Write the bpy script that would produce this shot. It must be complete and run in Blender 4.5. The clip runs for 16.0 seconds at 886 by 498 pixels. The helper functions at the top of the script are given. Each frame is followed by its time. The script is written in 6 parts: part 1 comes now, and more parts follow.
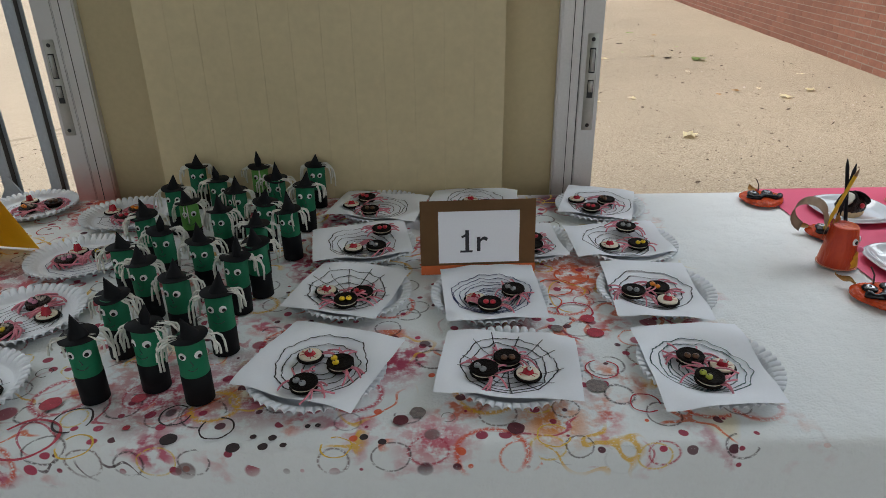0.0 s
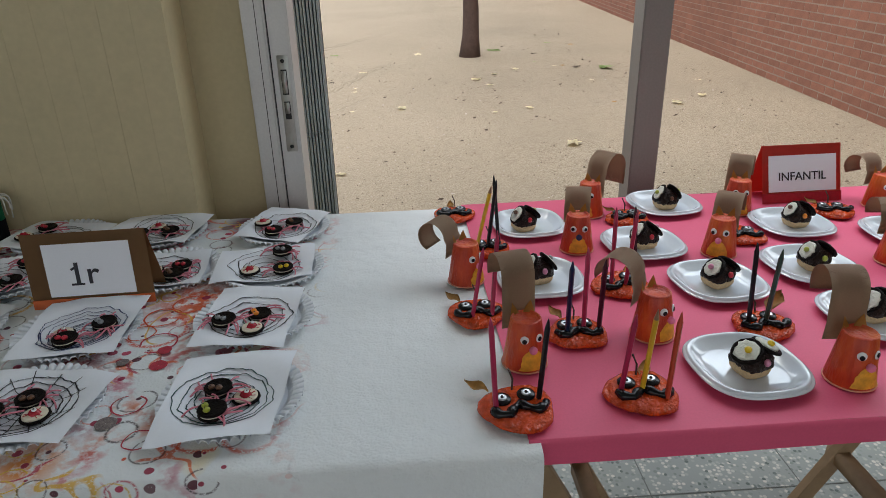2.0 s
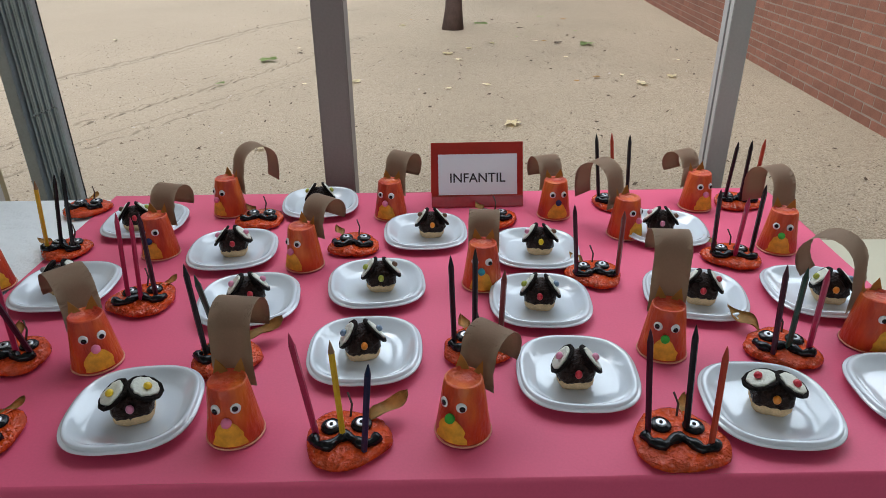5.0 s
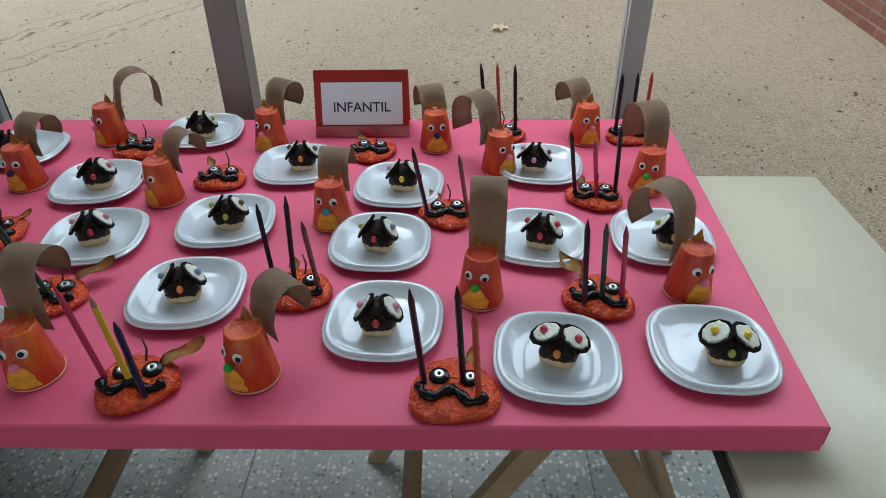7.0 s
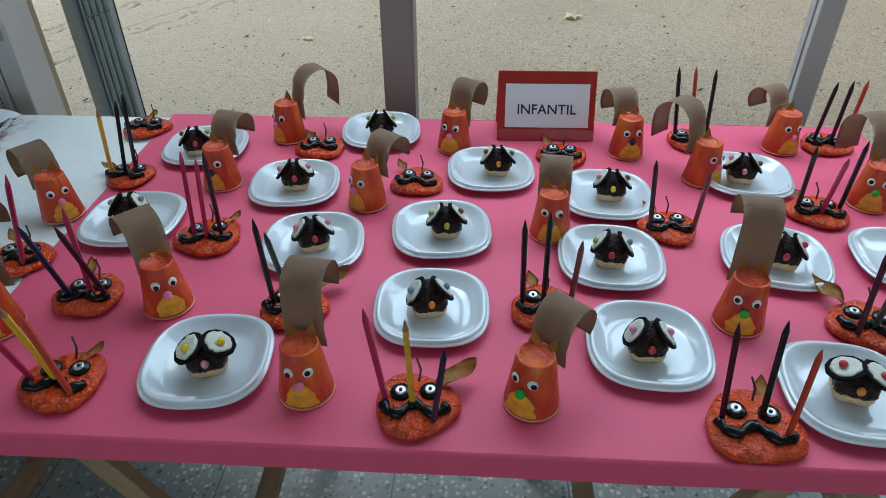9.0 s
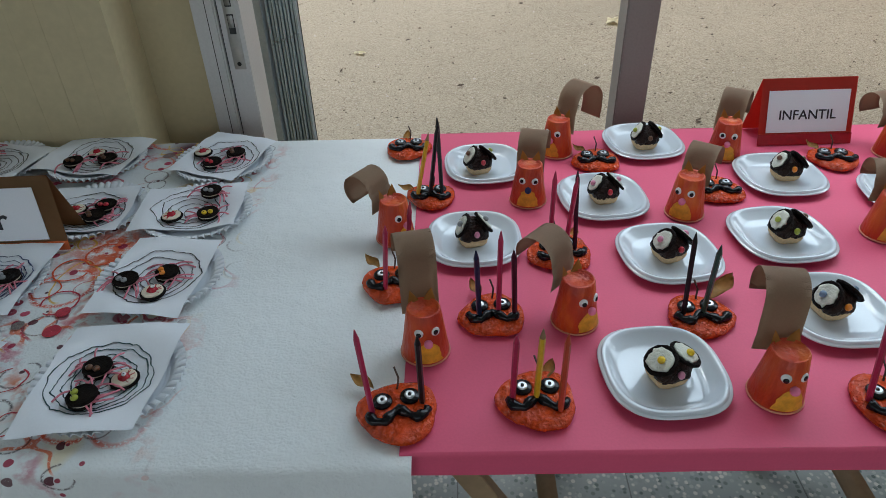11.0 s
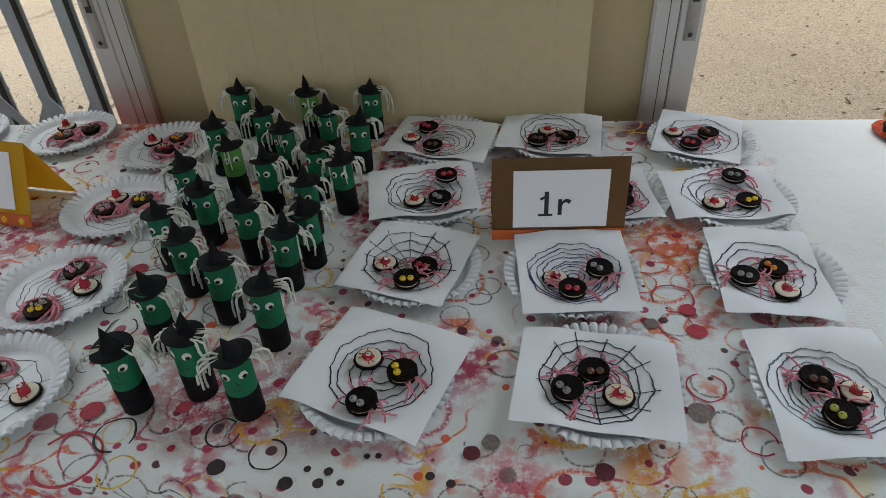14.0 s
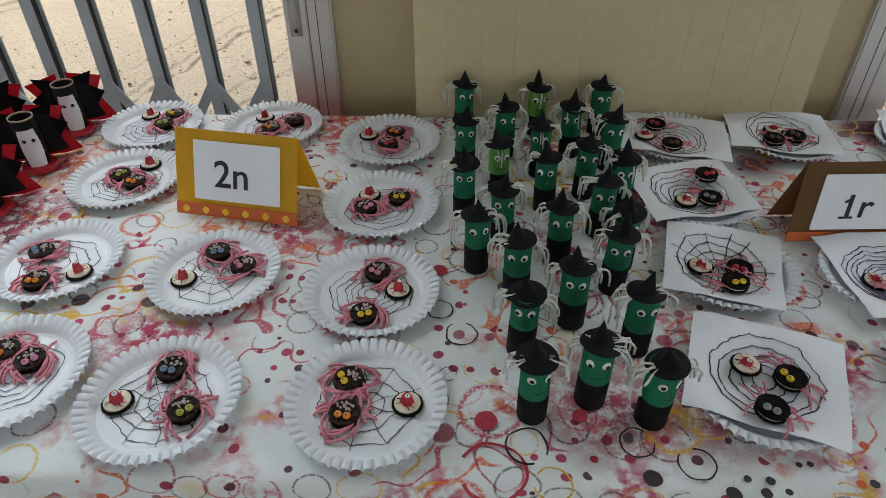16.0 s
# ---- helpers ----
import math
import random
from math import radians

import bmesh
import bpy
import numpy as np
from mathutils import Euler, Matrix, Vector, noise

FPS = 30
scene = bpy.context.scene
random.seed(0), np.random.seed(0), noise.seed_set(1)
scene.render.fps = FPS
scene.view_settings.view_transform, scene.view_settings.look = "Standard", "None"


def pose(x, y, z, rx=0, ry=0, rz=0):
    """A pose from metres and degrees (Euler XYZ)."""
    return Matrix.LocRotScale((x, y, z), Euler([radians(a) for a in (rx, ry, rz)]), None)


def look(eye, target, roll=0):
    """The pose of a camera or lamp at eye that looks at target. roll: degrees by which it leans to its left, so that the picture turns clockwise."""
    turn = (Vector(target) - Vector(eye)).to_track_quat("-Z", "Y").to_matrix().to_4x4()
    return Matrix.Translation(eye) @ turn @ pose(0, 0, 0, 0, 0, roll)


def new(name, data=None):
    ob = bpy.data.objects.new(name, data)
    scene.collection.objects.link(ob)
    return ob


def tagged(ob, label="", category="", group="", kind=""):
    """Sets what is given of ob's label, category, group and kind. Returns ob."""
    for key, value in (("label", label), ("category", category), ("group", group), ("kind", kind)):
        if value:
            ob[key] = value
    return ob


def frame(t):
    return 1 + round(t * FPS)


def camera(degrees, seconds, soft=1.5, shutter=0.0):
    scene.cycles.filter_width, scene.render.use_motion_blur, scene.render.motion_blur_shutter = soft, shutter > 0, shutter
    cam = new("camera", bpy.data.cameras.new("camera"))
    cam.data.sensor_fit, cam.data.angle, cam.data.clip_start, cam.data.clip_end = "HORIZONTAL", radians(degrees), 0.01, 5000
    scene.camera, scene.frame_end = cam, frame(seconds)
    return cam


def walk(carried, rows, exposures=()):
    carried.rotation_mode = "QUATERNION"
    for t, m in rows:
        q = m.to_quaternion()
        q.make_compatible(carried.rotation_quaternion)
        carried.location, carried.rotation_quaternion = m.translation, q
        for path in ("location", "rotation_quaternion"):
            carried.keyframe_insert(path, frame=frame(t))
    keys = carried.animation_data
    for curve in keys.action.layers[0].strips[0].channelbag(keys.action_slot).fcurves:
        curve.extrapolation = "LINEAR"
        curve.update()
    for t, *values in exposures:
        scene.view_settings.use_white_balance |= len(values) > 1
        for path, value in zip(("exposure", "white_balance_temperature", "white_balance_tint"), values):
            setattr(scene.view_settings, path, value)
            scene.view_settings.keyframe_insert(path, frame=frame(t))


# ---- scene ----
cam = camera(67.3, 16.0, soft=0.6)
PATH = [
    (0, (0.029, 0.015, 1.271), (0.016, 1.831, 0.432), -0.7),
    (0.5, (0.155, 0.04, 1.284), (0.118, 1.87, 0.478), -2.0),
    (1, (0.324, 0.033, 1.289), (0.221, 1.858, 0.479), -1.0),
    (1.5, (0.492, 0.021, 1.297), (0.46, 1.839, 0.464), -1.1),
    (2, (0.611, 0.017, 1.281), (0.713, 1.842, 0.468), -1.4),
    (2.5, (0.739, 0.073, 1.276), (0.859, 1.897, 0.464), 0.3),
    (3, (0.864, 0.095, 1.279), (0.949, 1.91, 0.442), -1.0),
    (3.5, (1.043, 0.075, 1.28), (1.08, 1.891, 0.442), 1.1),
    (4, (1.177, 0.063, 1.28), (1.164, 1.868, 0.419), -1.2),
    (4.5, (1.301, 0.093, 1.266), (1.372, 1.904, 0.421), -0.1),
    (5, (1.417, 0.131, 1.269), (1.431, 1.925, 0.385), -0.4),
    (5.2, (1.451, 0.138, 1.267), (1.443, 1.93, 0.377), -1.8),
    (6.3, (1.7, 0.15, 1.305), (1.68, 1.85, 0.26), -1.2),
    (7.3, (1.634, 0.163, 1.331), (1.601, 1.804, 0.188), -0.2),
    (7.5, (1.578, 0.162, 1.343), (1.546, 1.807, 0.205), -1.1),
    (8, (1.495, 0.189, 1.331), (1.405, 1.807, 0.159), -1.5),
    (8.2, (1.48, 0.203, 1.331), (1.365, 1.82, 0.159), -0.7),
    (10.3, (1.038, 0.191, 1.333), (0.95, 1.814, 0.168), 0.5),
    (10.5, (0.967, 0.184, 1.337), (0.898, 1.81, 0.174), -0.2),
    (11, (0.812, 0.165, 1.362), (0.763, 1.798, 0.209), -1.8),
    (11.5, (0.722, 0.191, 1.372), (0.585, 1.815, 0.213), -1.2),
    (12, (0.534, 0.186, 1.367), (0.451, 1.835, 0.238), -2.2),
    (12.5, (0.352, 0.191, 1.359), (0.196, 1.798, 0.179), -2.9),
    (13, (0.247, 0.207, 1.352), (0.045, 1.798, 0.158), -1.4),
    (13.5, (0.086, 0.209, 1.351), (-0.082, 1.806, 0.159), -4.8),
    (14, (0.002, 0.224, 1.345), (-0.18, 1.812, 0.143), -3.1),
    (14.5, (-0.083, 0.236, 1.342), (-0.255, 1.801, 0.108), -1.7),
    (15, (-0.27, 0.228, 1.355), (-0.319, 1.778, 0.092), -3.5),
    (15.5, (-0.38, 0.222, 1.358), (-0.491, 1.77, 0.096), -3.0),
    (16, (-0.497, 0.22, 1.369), (-0.564, 1.786, 0.127), -0.4),
]
EXPOSURE = [(0, 0.34, 6450, 11), (1.5, 0.24, 6400, 11), (3, 0.10, 6250, 10), (5.2, 0.10, 6150, 10), (7.5, 0.0, 5650, 2), (8, 0.03, 5450, 0), (10.5, 0.13, 5750, 4), (12, 0.08, 6200, 8), (13.5, 0.32, 6400, 10), (14.5, 0.48, 6450, 10), (16, 0.57, 6450, 10)]
walk(cam, [(t, look(eye, target, roll)) for t, eye, target, roll in PATH], EXPOSURE)

# ---- light: bright overcast sky ----
world = bpy.data.worlds.new("sky")
scene.world = world
world.use_nodes = True
wn, wl = world.node_tree.nodes, world.node_tree.links
sky = wn.new("ShaderNodeTexSky")
sky.sky_type, sky.sun_disc = "NISHITA", False
sky.sun_elevation, sky.sun_rotation = radians(48), radians(200)
sky.dust_density, sky.air_density = 4.0, 1.0
hsv = wn.new("ShaderNodeHueSaturation")
hsv.inputs["Saturation"].default_value = 0.5
wl.new(sky.outputs[0], hsv.inputs["Color"])
wl.new(hsv.outputs[0], wn["Background"].inputs[0])
wn["Background"].inputs[1].default_value = 0.15

sun = new("sun", bpy.data.lights.new("sun", "SUN"))
sun.data.energy, sun.data.angle, sun.data.color = 1.5, radians(40), (1.0, 0.96, 0.9)
sun.matrix_world = look((-2, 8, 10), (0, 4, 0))


def daylight_lamp(name, x, y, z, w, h, power, toward):
    """Area lamp added at an opening to stand in for daylight."""
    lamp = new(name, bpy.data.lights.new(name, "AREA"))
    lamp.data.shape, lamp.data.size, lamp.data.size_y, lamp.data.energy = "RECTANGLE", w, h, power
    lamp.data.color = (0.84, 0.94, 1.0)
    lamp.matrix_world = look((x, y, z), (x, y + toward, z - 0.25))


daylight_lamp("daylight_right", 2.5, 1.70, 1.95, 3.2, 1.2, 36, -1)
daylight_lamp("daylight_left", -2.4, 1.70, 1.95, 2.1, 1.2, 40, -1)
# added fill from behind; no opening is known on that side
daylight_lamp("rear_fill_lamp", 0.4, -3.4, 1.7, 5.5, 1.6, 8, 1)

# ---- materials ----


def material(name, base, rough=0.6, metal=0.0, vary=0.12, scale=8.0, fine=120.0, bump=0.1, depth=0.002, random_tint=0.0, coat=0.0, spec=0.5):
    """A surface with large stains, fine grain and relief."""
    m = bpy.data.materials.new(name)
    m.use_nodes = True
    n, l = m.node_tree.nodes, m.node_tree.links
    b = n["Principled BSDF"]
    b.inputs["Roughness"].default_value, b.inputs["Metallic"].default_value = rough, metal
    b.inputs["Coat Weight"].default_value = coat
    b.inputs["Specular IOR Level"].default_value = spec
    co = n.new("ShaderNodeTexCoord")
    big, small = n.new("ShaderNodeTexNoise"), n.new("ShaderNodeTexNoise")
    big.inputs["Scale"].default_value, big.inputs["Detail"].default_value = scale, 3
    small.inputs["Scale"].default_value, small.inputs["Detail"].default_value = fine, 4
    l.new(co.outputs["Object"], big.inputs["Vector"])
    l.new(co.outputs["Object"], small.inputs["Vector"])
    add = n.new("ShaderNodeMath")
    add.operation = "ADD"
    l.new(big.outputs[0], add.inputs[0])
    l.new(small.outputs[0], add.inputs[1])
    val = n.new("ShaderNodeMapRange")
    val.inputs["From Min"].default_value, val.inputs["From Max"].default_value = 0.6, 1.4
    val.inputs["To Min"].default_value, val.inputs["To Max"].default_value = 1 - vary, 1 + vary
    l.new(add.outputs[0], val.inputs["Value"])
    hs = n.new("ShaderNodeHueSaturation")
    hs.inputs["Color"].default_value = (*base, 1)
    l.new(val.outputs[0], hs.inputs["Value"])
    if random_tint:
        info, mr = n.new("ShaderNodeObjectInfo"), n.new("ShaderNodeMapRange")
        mr.inputs["To Min"].default_value, mr.inputs["To Max"].default_value = 1 - random_tint, 1 + random_tint
        geo, both = n.new("ShaderNodeNewGeometry"), n.new("ShaderNodeMath")
        both.operation = "ADD"
        l.new(info.outputs["Random"], both.inputs[0])
        l.new(geo.outputs["Random Per Island"], both.inputs[1])
        mr.inputs["From Max"].default_value = 2.0
        l.new(both.outputs[0], mr.inputs["Value"])
        mul = n.new("ShaderNodeMath")
        mul.operation = "MULTIPLY"
        l.new(val.outputs[0], mul.inputs[0])
        l.new(mr.outputs[0], mul.inputs[1])
        l.new(mul.outputs[0], hs.inputs["Value"])
    l.new(hs.outputs[0], b.inputs["Base Color"])
    bp = n.new("ShaderNodeBump")
    bp.inputs["Strength"].default_value, bp.inputs["Distance"].default_value = bump, depth
    l.new(small.outputs[0], bp.inputs["Height"])
    l.new(bp.outputs[0], b.inputs["Normal"])
    return m


class Graph:
    """Short forms for building a node tree."""

    def __init__(self, m):
        self.n, self.l = m.node_tree.nodes, m.node_tree.links
        self.b = self.n["Principled BSDF"]

    def node(self, kind, **values):
        a = self.n.new("ShaderNode" + kind)
        for k, v in values.items():
            a.inputs[k.replace("_", " ")].default_value = v
        return a

    def math(self, op, a, b=0.0, c=0.0):
        m = self.n.new("ShaderNodeMath")
        m.operation = op
        for i, v in enumerate((a, b, c)):
            if isinstance(v, (int, float)):
                m.inputs[i].default_value = v
            else:
                self.l.new(v, m.inputs[i])
        return m.outputs[0]

    def ramp(self, fac, stops, constant=False):
        r = self.n.new("ShaderNodeValToRGB")
        r.color_ramp.interpolation = "CONSTANT" if constant else "LINEAR"
        e = r.color_ramp.elements
        while len(e) < len(stops):
            e.new(0.5)
        for el, (p, c) in zip(e, stops):
            el.position, el.color = p, (*c, 1)
        self.l.new(fac, r.inputs[0])
        return r.outputs[0]

    def mix(self, fac, a, b):
        m = self.n.new("ShaderNodeMix")
        m.data_type = "RGBA"
        for i, v in ((0, fac), (6, a), (7, b)):
            if isinstance(v, (int, float)):
                m.inputs[i].default_value = v
            elif isinstance(v, tuple):
                m.inputs[i].default_value = (*v, 1)
            else:
                self.l.new(v, m.inputs[i])
        return m.outputs[2]

    def step(self, v, lo, hi):
        r = self.n.new("ShaderNodeMapRange")
        r.inputs["From Min"].default_value, r.inputs["From Max"].default_value = lo, hi
        self.l.new(v, r.inputs["Value"])
        return r.outputs[0]

    def noise(self, vec, scale, detail=3.0):
        t = self.node("TexNoise", Scale=scale, Detail=detail)
        self.l.new(vec, t.inputs["Vector"])
        return t

    def bump(self, height, strength, distance):
        b = self.node("Bump", Strength=strength, Distance=distance)
        self.l.new(height, b.inputs["Height"])
        self.l.new(b.outputs[0], self.b.inputs["Normal"])


def painted_cloth():
    """White felt-like cloth with children's paint prints: rings, dots and smears; the prints stop towards one end."""
    m = material("printed_cloth", (0.74, 0.73, 0.69), rough=0.9)
    g = Graph(m)
    co = g.n.new("ShaderNodeTexCoord").outputs["Object"]
    sep = g.n.new("ShaderNodeSeparateXYZ")
    g.l.new(co, sep.inputs[0])
    flat = g.n.new("ShaderNodeCombineXYZ")
    g.l.new(sep.outputs[0], flat.inputs[0])
    g.l.new(g.math("SUBTRACT", sep.outputs[1], g.math("MULTIPLY", sep.outputs[2], -1.0)), flat.inputs[1])
    uv = flat.outputs[0]
    warp = g.noise(uv, 14, 2)
    vadd = g.n.new("ShaderNodeVectorMath")
    vadd.operation = "MULTIPLY_ADD"
    g.l.new(warp.outputs["Color"], vadd.inputs[0])
    vadd.inputs[1].default_value = (0.012, 0.012, 0)
    g.l.new(uv, vadd.inputs[2])
    soft = g.noise(uv, 2.2, 3).outputs[0]
    fine = g.noise(uv, 260, 4).outputs[0]
    blot = g.noise(uv, 55, 4).outputs[0]
    colour = g.ramp(soft, [(0.3, (0.77, 0.80, 0.80)), (0.7, (0.85, 0.88, 0.885))])
    colour = g.mix(g.math("MULTIPLY", g.step(g.noise(uv, 110, 5).outputs[0], 0.5, 0.7), 0.07), colour, (0.55, 0.55, 0.53))
    # where prints lie: thinning out towards the end of the painted stretch
    edge = g.math("ADD", sep.outputs[0], g.math("MULTIPLY", g.math("SUBTRACT", g.noise(uv, 7, 3).outputs[0], 0.5), 0.12))
    where = g.math("SUBTRACT", 1.0, g.step(edge, -0.33, -0.27))
    below = g.n.new("ShaderNodeSeparateXYZ")
    g.l.new(vadd.outputs[0], below.inputs[0])
    where = g.math("MULTIPLY", where, g.step(g.math("ADD", below.outputs[1], g.math("MULTIPLY", g.noise(uv, 9, 3).outputs[0], 0.06)), -0.030, -0.012))
    clump = g.noise(uv, 5.0, 2).outputs[0]
    # pink washes and smears
    wash = g.math("MULTIPLY", g.step(g.noise(uv, 9, 5).outputs[0], 0.52, 0.63), g.step(blot, 0.42, 0.56))
    wash = g.math("MULTIPLY", g.math("MULTIPLY", wash, where), 0.95)
    tone = g.ramp(g.noise(uv, 4.0, 1).outputs[0], [(0.36, (0.46, 0.045, 0.12)), (0.48, (0.62, 0.15, 0.22)), (0.58, (0.70, 0.20, 0.07)), (0.66, (0.34, 0.03, 0.08))])
    colour = g.mix(wash, colour, tone)
    # heavier stains where children worked most: x, y, reach, colour
    for sx, sy, reach, tint in ((-0.49, 0.43, 0.10, (0.72, 0.13, 0.04)), (-0.42, 0.77, 0.08, (0.10, 0.015, 0.03)), (-0.72, 0.64, 0.07, (0.10, 0.015, 0.03)), (-0.80, 0.17, 0.09, (0.45, 0.05, 0.11)), (-0.95, 0.11, 0.10, (0.42, 0.04, 0.10)),
                                (-1.07, 0.10, 0.10, (0.48, 0.06, 0.11)), (-0.72, 0.00, 0.06, (0.60, 0.13, 0.18)), (-0.58, 0.03, 0.06, (0.72, 0.26, 0.05)), (-1.46, 0.80, 0.10, (0.70, 0.09, 0.03)), (-0.62, 0.25, 0.07, (0.40, 0.05, 0.08)),
                                (-1.62, 0.18, 0.12, (0.48, 0.06, 0.11)), (-1.50, 0.42, 0.10, (0.46, 0.05, 0.10)), (-1.95, 0.45, 0.14, (0.42, 0.03, 0.07)), (-1.95, 0.62, 0.10, (0.70, 0.14, 0.04)), (-0.60, 0.79, 0.08, (0.10, 0.015, 0.03)), (-0.47, 0.78, 0.07, (0.09, 0.015, 0.03)), (-0.52, 0.53, 0.055, (0.09, 0.015, 0.03)), (-0.93, 0.79, 0.06, (0.45, 0.05, 0.04))):
        dist = g.n.new("ShaderNodeVectorMath")
        dist.operation = "DISTANCE"
        g.l.new(vadd.outputs[0], dist.inputs[0])
        dist.inputs[1].default_value = (sx, sy, 0)
        near = g.math("SUBTRACT", 1.0, g.step(dist.outputs["Value"], reach * 0.25, reach))
        near = g.math("MULTIPLY", g.math("MULTIPLY", near, 0.95), g.step(g.math("ADD", blot, g.math("MULTIPLY", fine, 0.4)), *((0.30, 0.50) if sum(tint) < 0.2 else (0.54, 0.76))))
        colour = g.mix(near, colour, tint)
    yel = g.math("MULTIPLY", g.math("MULTIPLY", g.step(g.noise(vadd.outputs[0], 6.3, 2).outputs[0], 0.64, 0.70), where), 0.35)
    colour = g.mix(yel, colour, (0.78, 0.55, 0.06))

    # scribbled strokes of a loaded brush
    for off, wide, tint, lo in ((0.0, 0.010, (0.74, 0.14, 0.035), 0.57), (4.1, 0.009, (0.52, 0.04, 0.09), 0.57), (8.7, 0.005, (0.07, 0.03, 0.04), 0.62), (12.3, 0.010, (0.78, 0.46, 0.03), 0.56)):
        sh = g.n.new("ShaderNodeVectorMath")
        sh.operation = "ADD"
        sh.inputs[1].default_value = (off, -off, 0)
        g.l.new(vadd.outputs[0], sh.inputs[0])
        line = g.math("ABSOLUTE", g.math("SUBTRACT", g.noise(sh.outputs[0], 13, 1).outputs[0], 0.5))
        line = g.math("SUBTRACT", 1.0, g.step(line, wide, wide * 1.8))
        line = g.math("MULTIPLY", g.math("MULTIPLY", line, g.step(g.noise(sh.outputs[0], 6, 1).outputs[0], lo, lo + 0.04)), g.step(fine, 0.28, 0.45))
        colour = g.mix(g.math("MULTIPLY", g.math("MULTIPLY", line, where), 0.85), colour, tint)

    def prints(colour, scale, r0, r1, width, palette, keep, strength, offset, filled=False):
        shift = g.n.new("ShaderNodeVectorMath")
        shift.operation = "ADD"
        shift.inputs[1].default_value = (offset, offset * 1.7, 0)
        g.l.new(vadd.outputs[0], shift.inputs[0])
        v = g.n.new("ShaderNodeTexVoronoi")
        v.voronoi_dimensions = "2D"
        v.inputs["Scale"].default_value = scale
        g.l.new(shift.outputs[0], v.inputs["Vector"])
        rgb = g.n.new("ShaderNodeSeparateColor")
        g.l.new(v.outputs["Color"], rgb.inputs[0])
        radius = g.math("MULTIPLY_ADD", rgb.outputs[0], (r1 - r0) * scale, r0 * scale)
        gap = g.math("SUBTRACT", v.outputs["Distance"], radius)
        if filled:
            ring = g.math("SUBTRACT", 1.0, g.step(gap, -0.02, 0.03))
        else:
            wob = g.math("MULTIPLY", g.math("ADD", blot, 0.4), width * scale)
            ring = g.math("SUBTRACT", 1.0, g.step(g.math("SUBTRACT", g.math("ABSOLUTE", gap), wob), -0.012, 0.02))
        ring = g.math("MULTIPLY", ring, g.step(rgb.outputs[1], 1 - keep - 0.01, 1 - keep))
        ring = g.math("MULTIPLY", ring, g.math("MULTIPLY", where, strength))
        ring = g.math("MULTIPLY", ring, g.step(fine, 0.20, 0.36) if filled else g.step(fine, 0.36, 0.50))
        return g.mix(ring, colour, g.ramp(rgb.outputs[2], palette, True))

    thin = [(0.0, (0.045, 0.03, 0.035)), (0.40, (0.50, 0.05, 0.09)), (0.60, (0.75, 0.52, 0.05)), (0.78, (0.16, 0.10, 0.10)), (0.93, (0.75, 0.14, 0.04))]
    colour = prints(colour, 13.0, 0.017, 0.026, 0.0010, thin, 0.42, 0.9, 0.0)
    colour = prints(colour, 11.0, 0.018, 0.030, 0.0013, thin, 0.40, 0.9, 3.31)
    colour = prints(colour, 8.0, 0.026, 0.046, 0.0030, [(0.0, (0.72, 0.09, 0.03)), (0.5, (0.52, 0.03, 0.07)), (0.75, (0.78, 0.44, 0.03))], 0.34, 0.85, 9.13)
    colour = prints(colour, 15.0, 0.015, 0.022, 0.0008, thin, 0.34, 0.9, 7.77)
    dots = [(0.0, (0.33, 0.02, 0.06)), (0.5, (0.10, 0.015, 0.03)), (0.75, (0.50, 0.04, 0.10)), (0.92, (0.75, 0.12, 0.04))]
    colour = prints(colour, 42.0, 0.002, 0.0075, 0.0, dots, 0.20, 0.95, 1.9, True)
    colour = prints(colour, 20.0, 0.006, 0.013, 0.0, [(0.0, (0.36, 0.03, 0.07)), (0.5, (0.20, 0.13, 0.13)), (0.75, (0.06, 0.02, 0.03))], 0.12, 0.85, 5.2, True)
    g.l.new(colour, g.b.inputs["Base Color"])
    g.bump(g.math("ADD", g.math("MULTIPLY", fine, 0.45), g.math("ADD", g.math("MULTIPLY", g.noise(vadd.outputs[0], 22, 5).outputs[0], 1.6), g.math("MULTIPLY", g.noise(uv, 7, 4).outputs[0], 3.0))), 0.6, 0.0055)
    return m


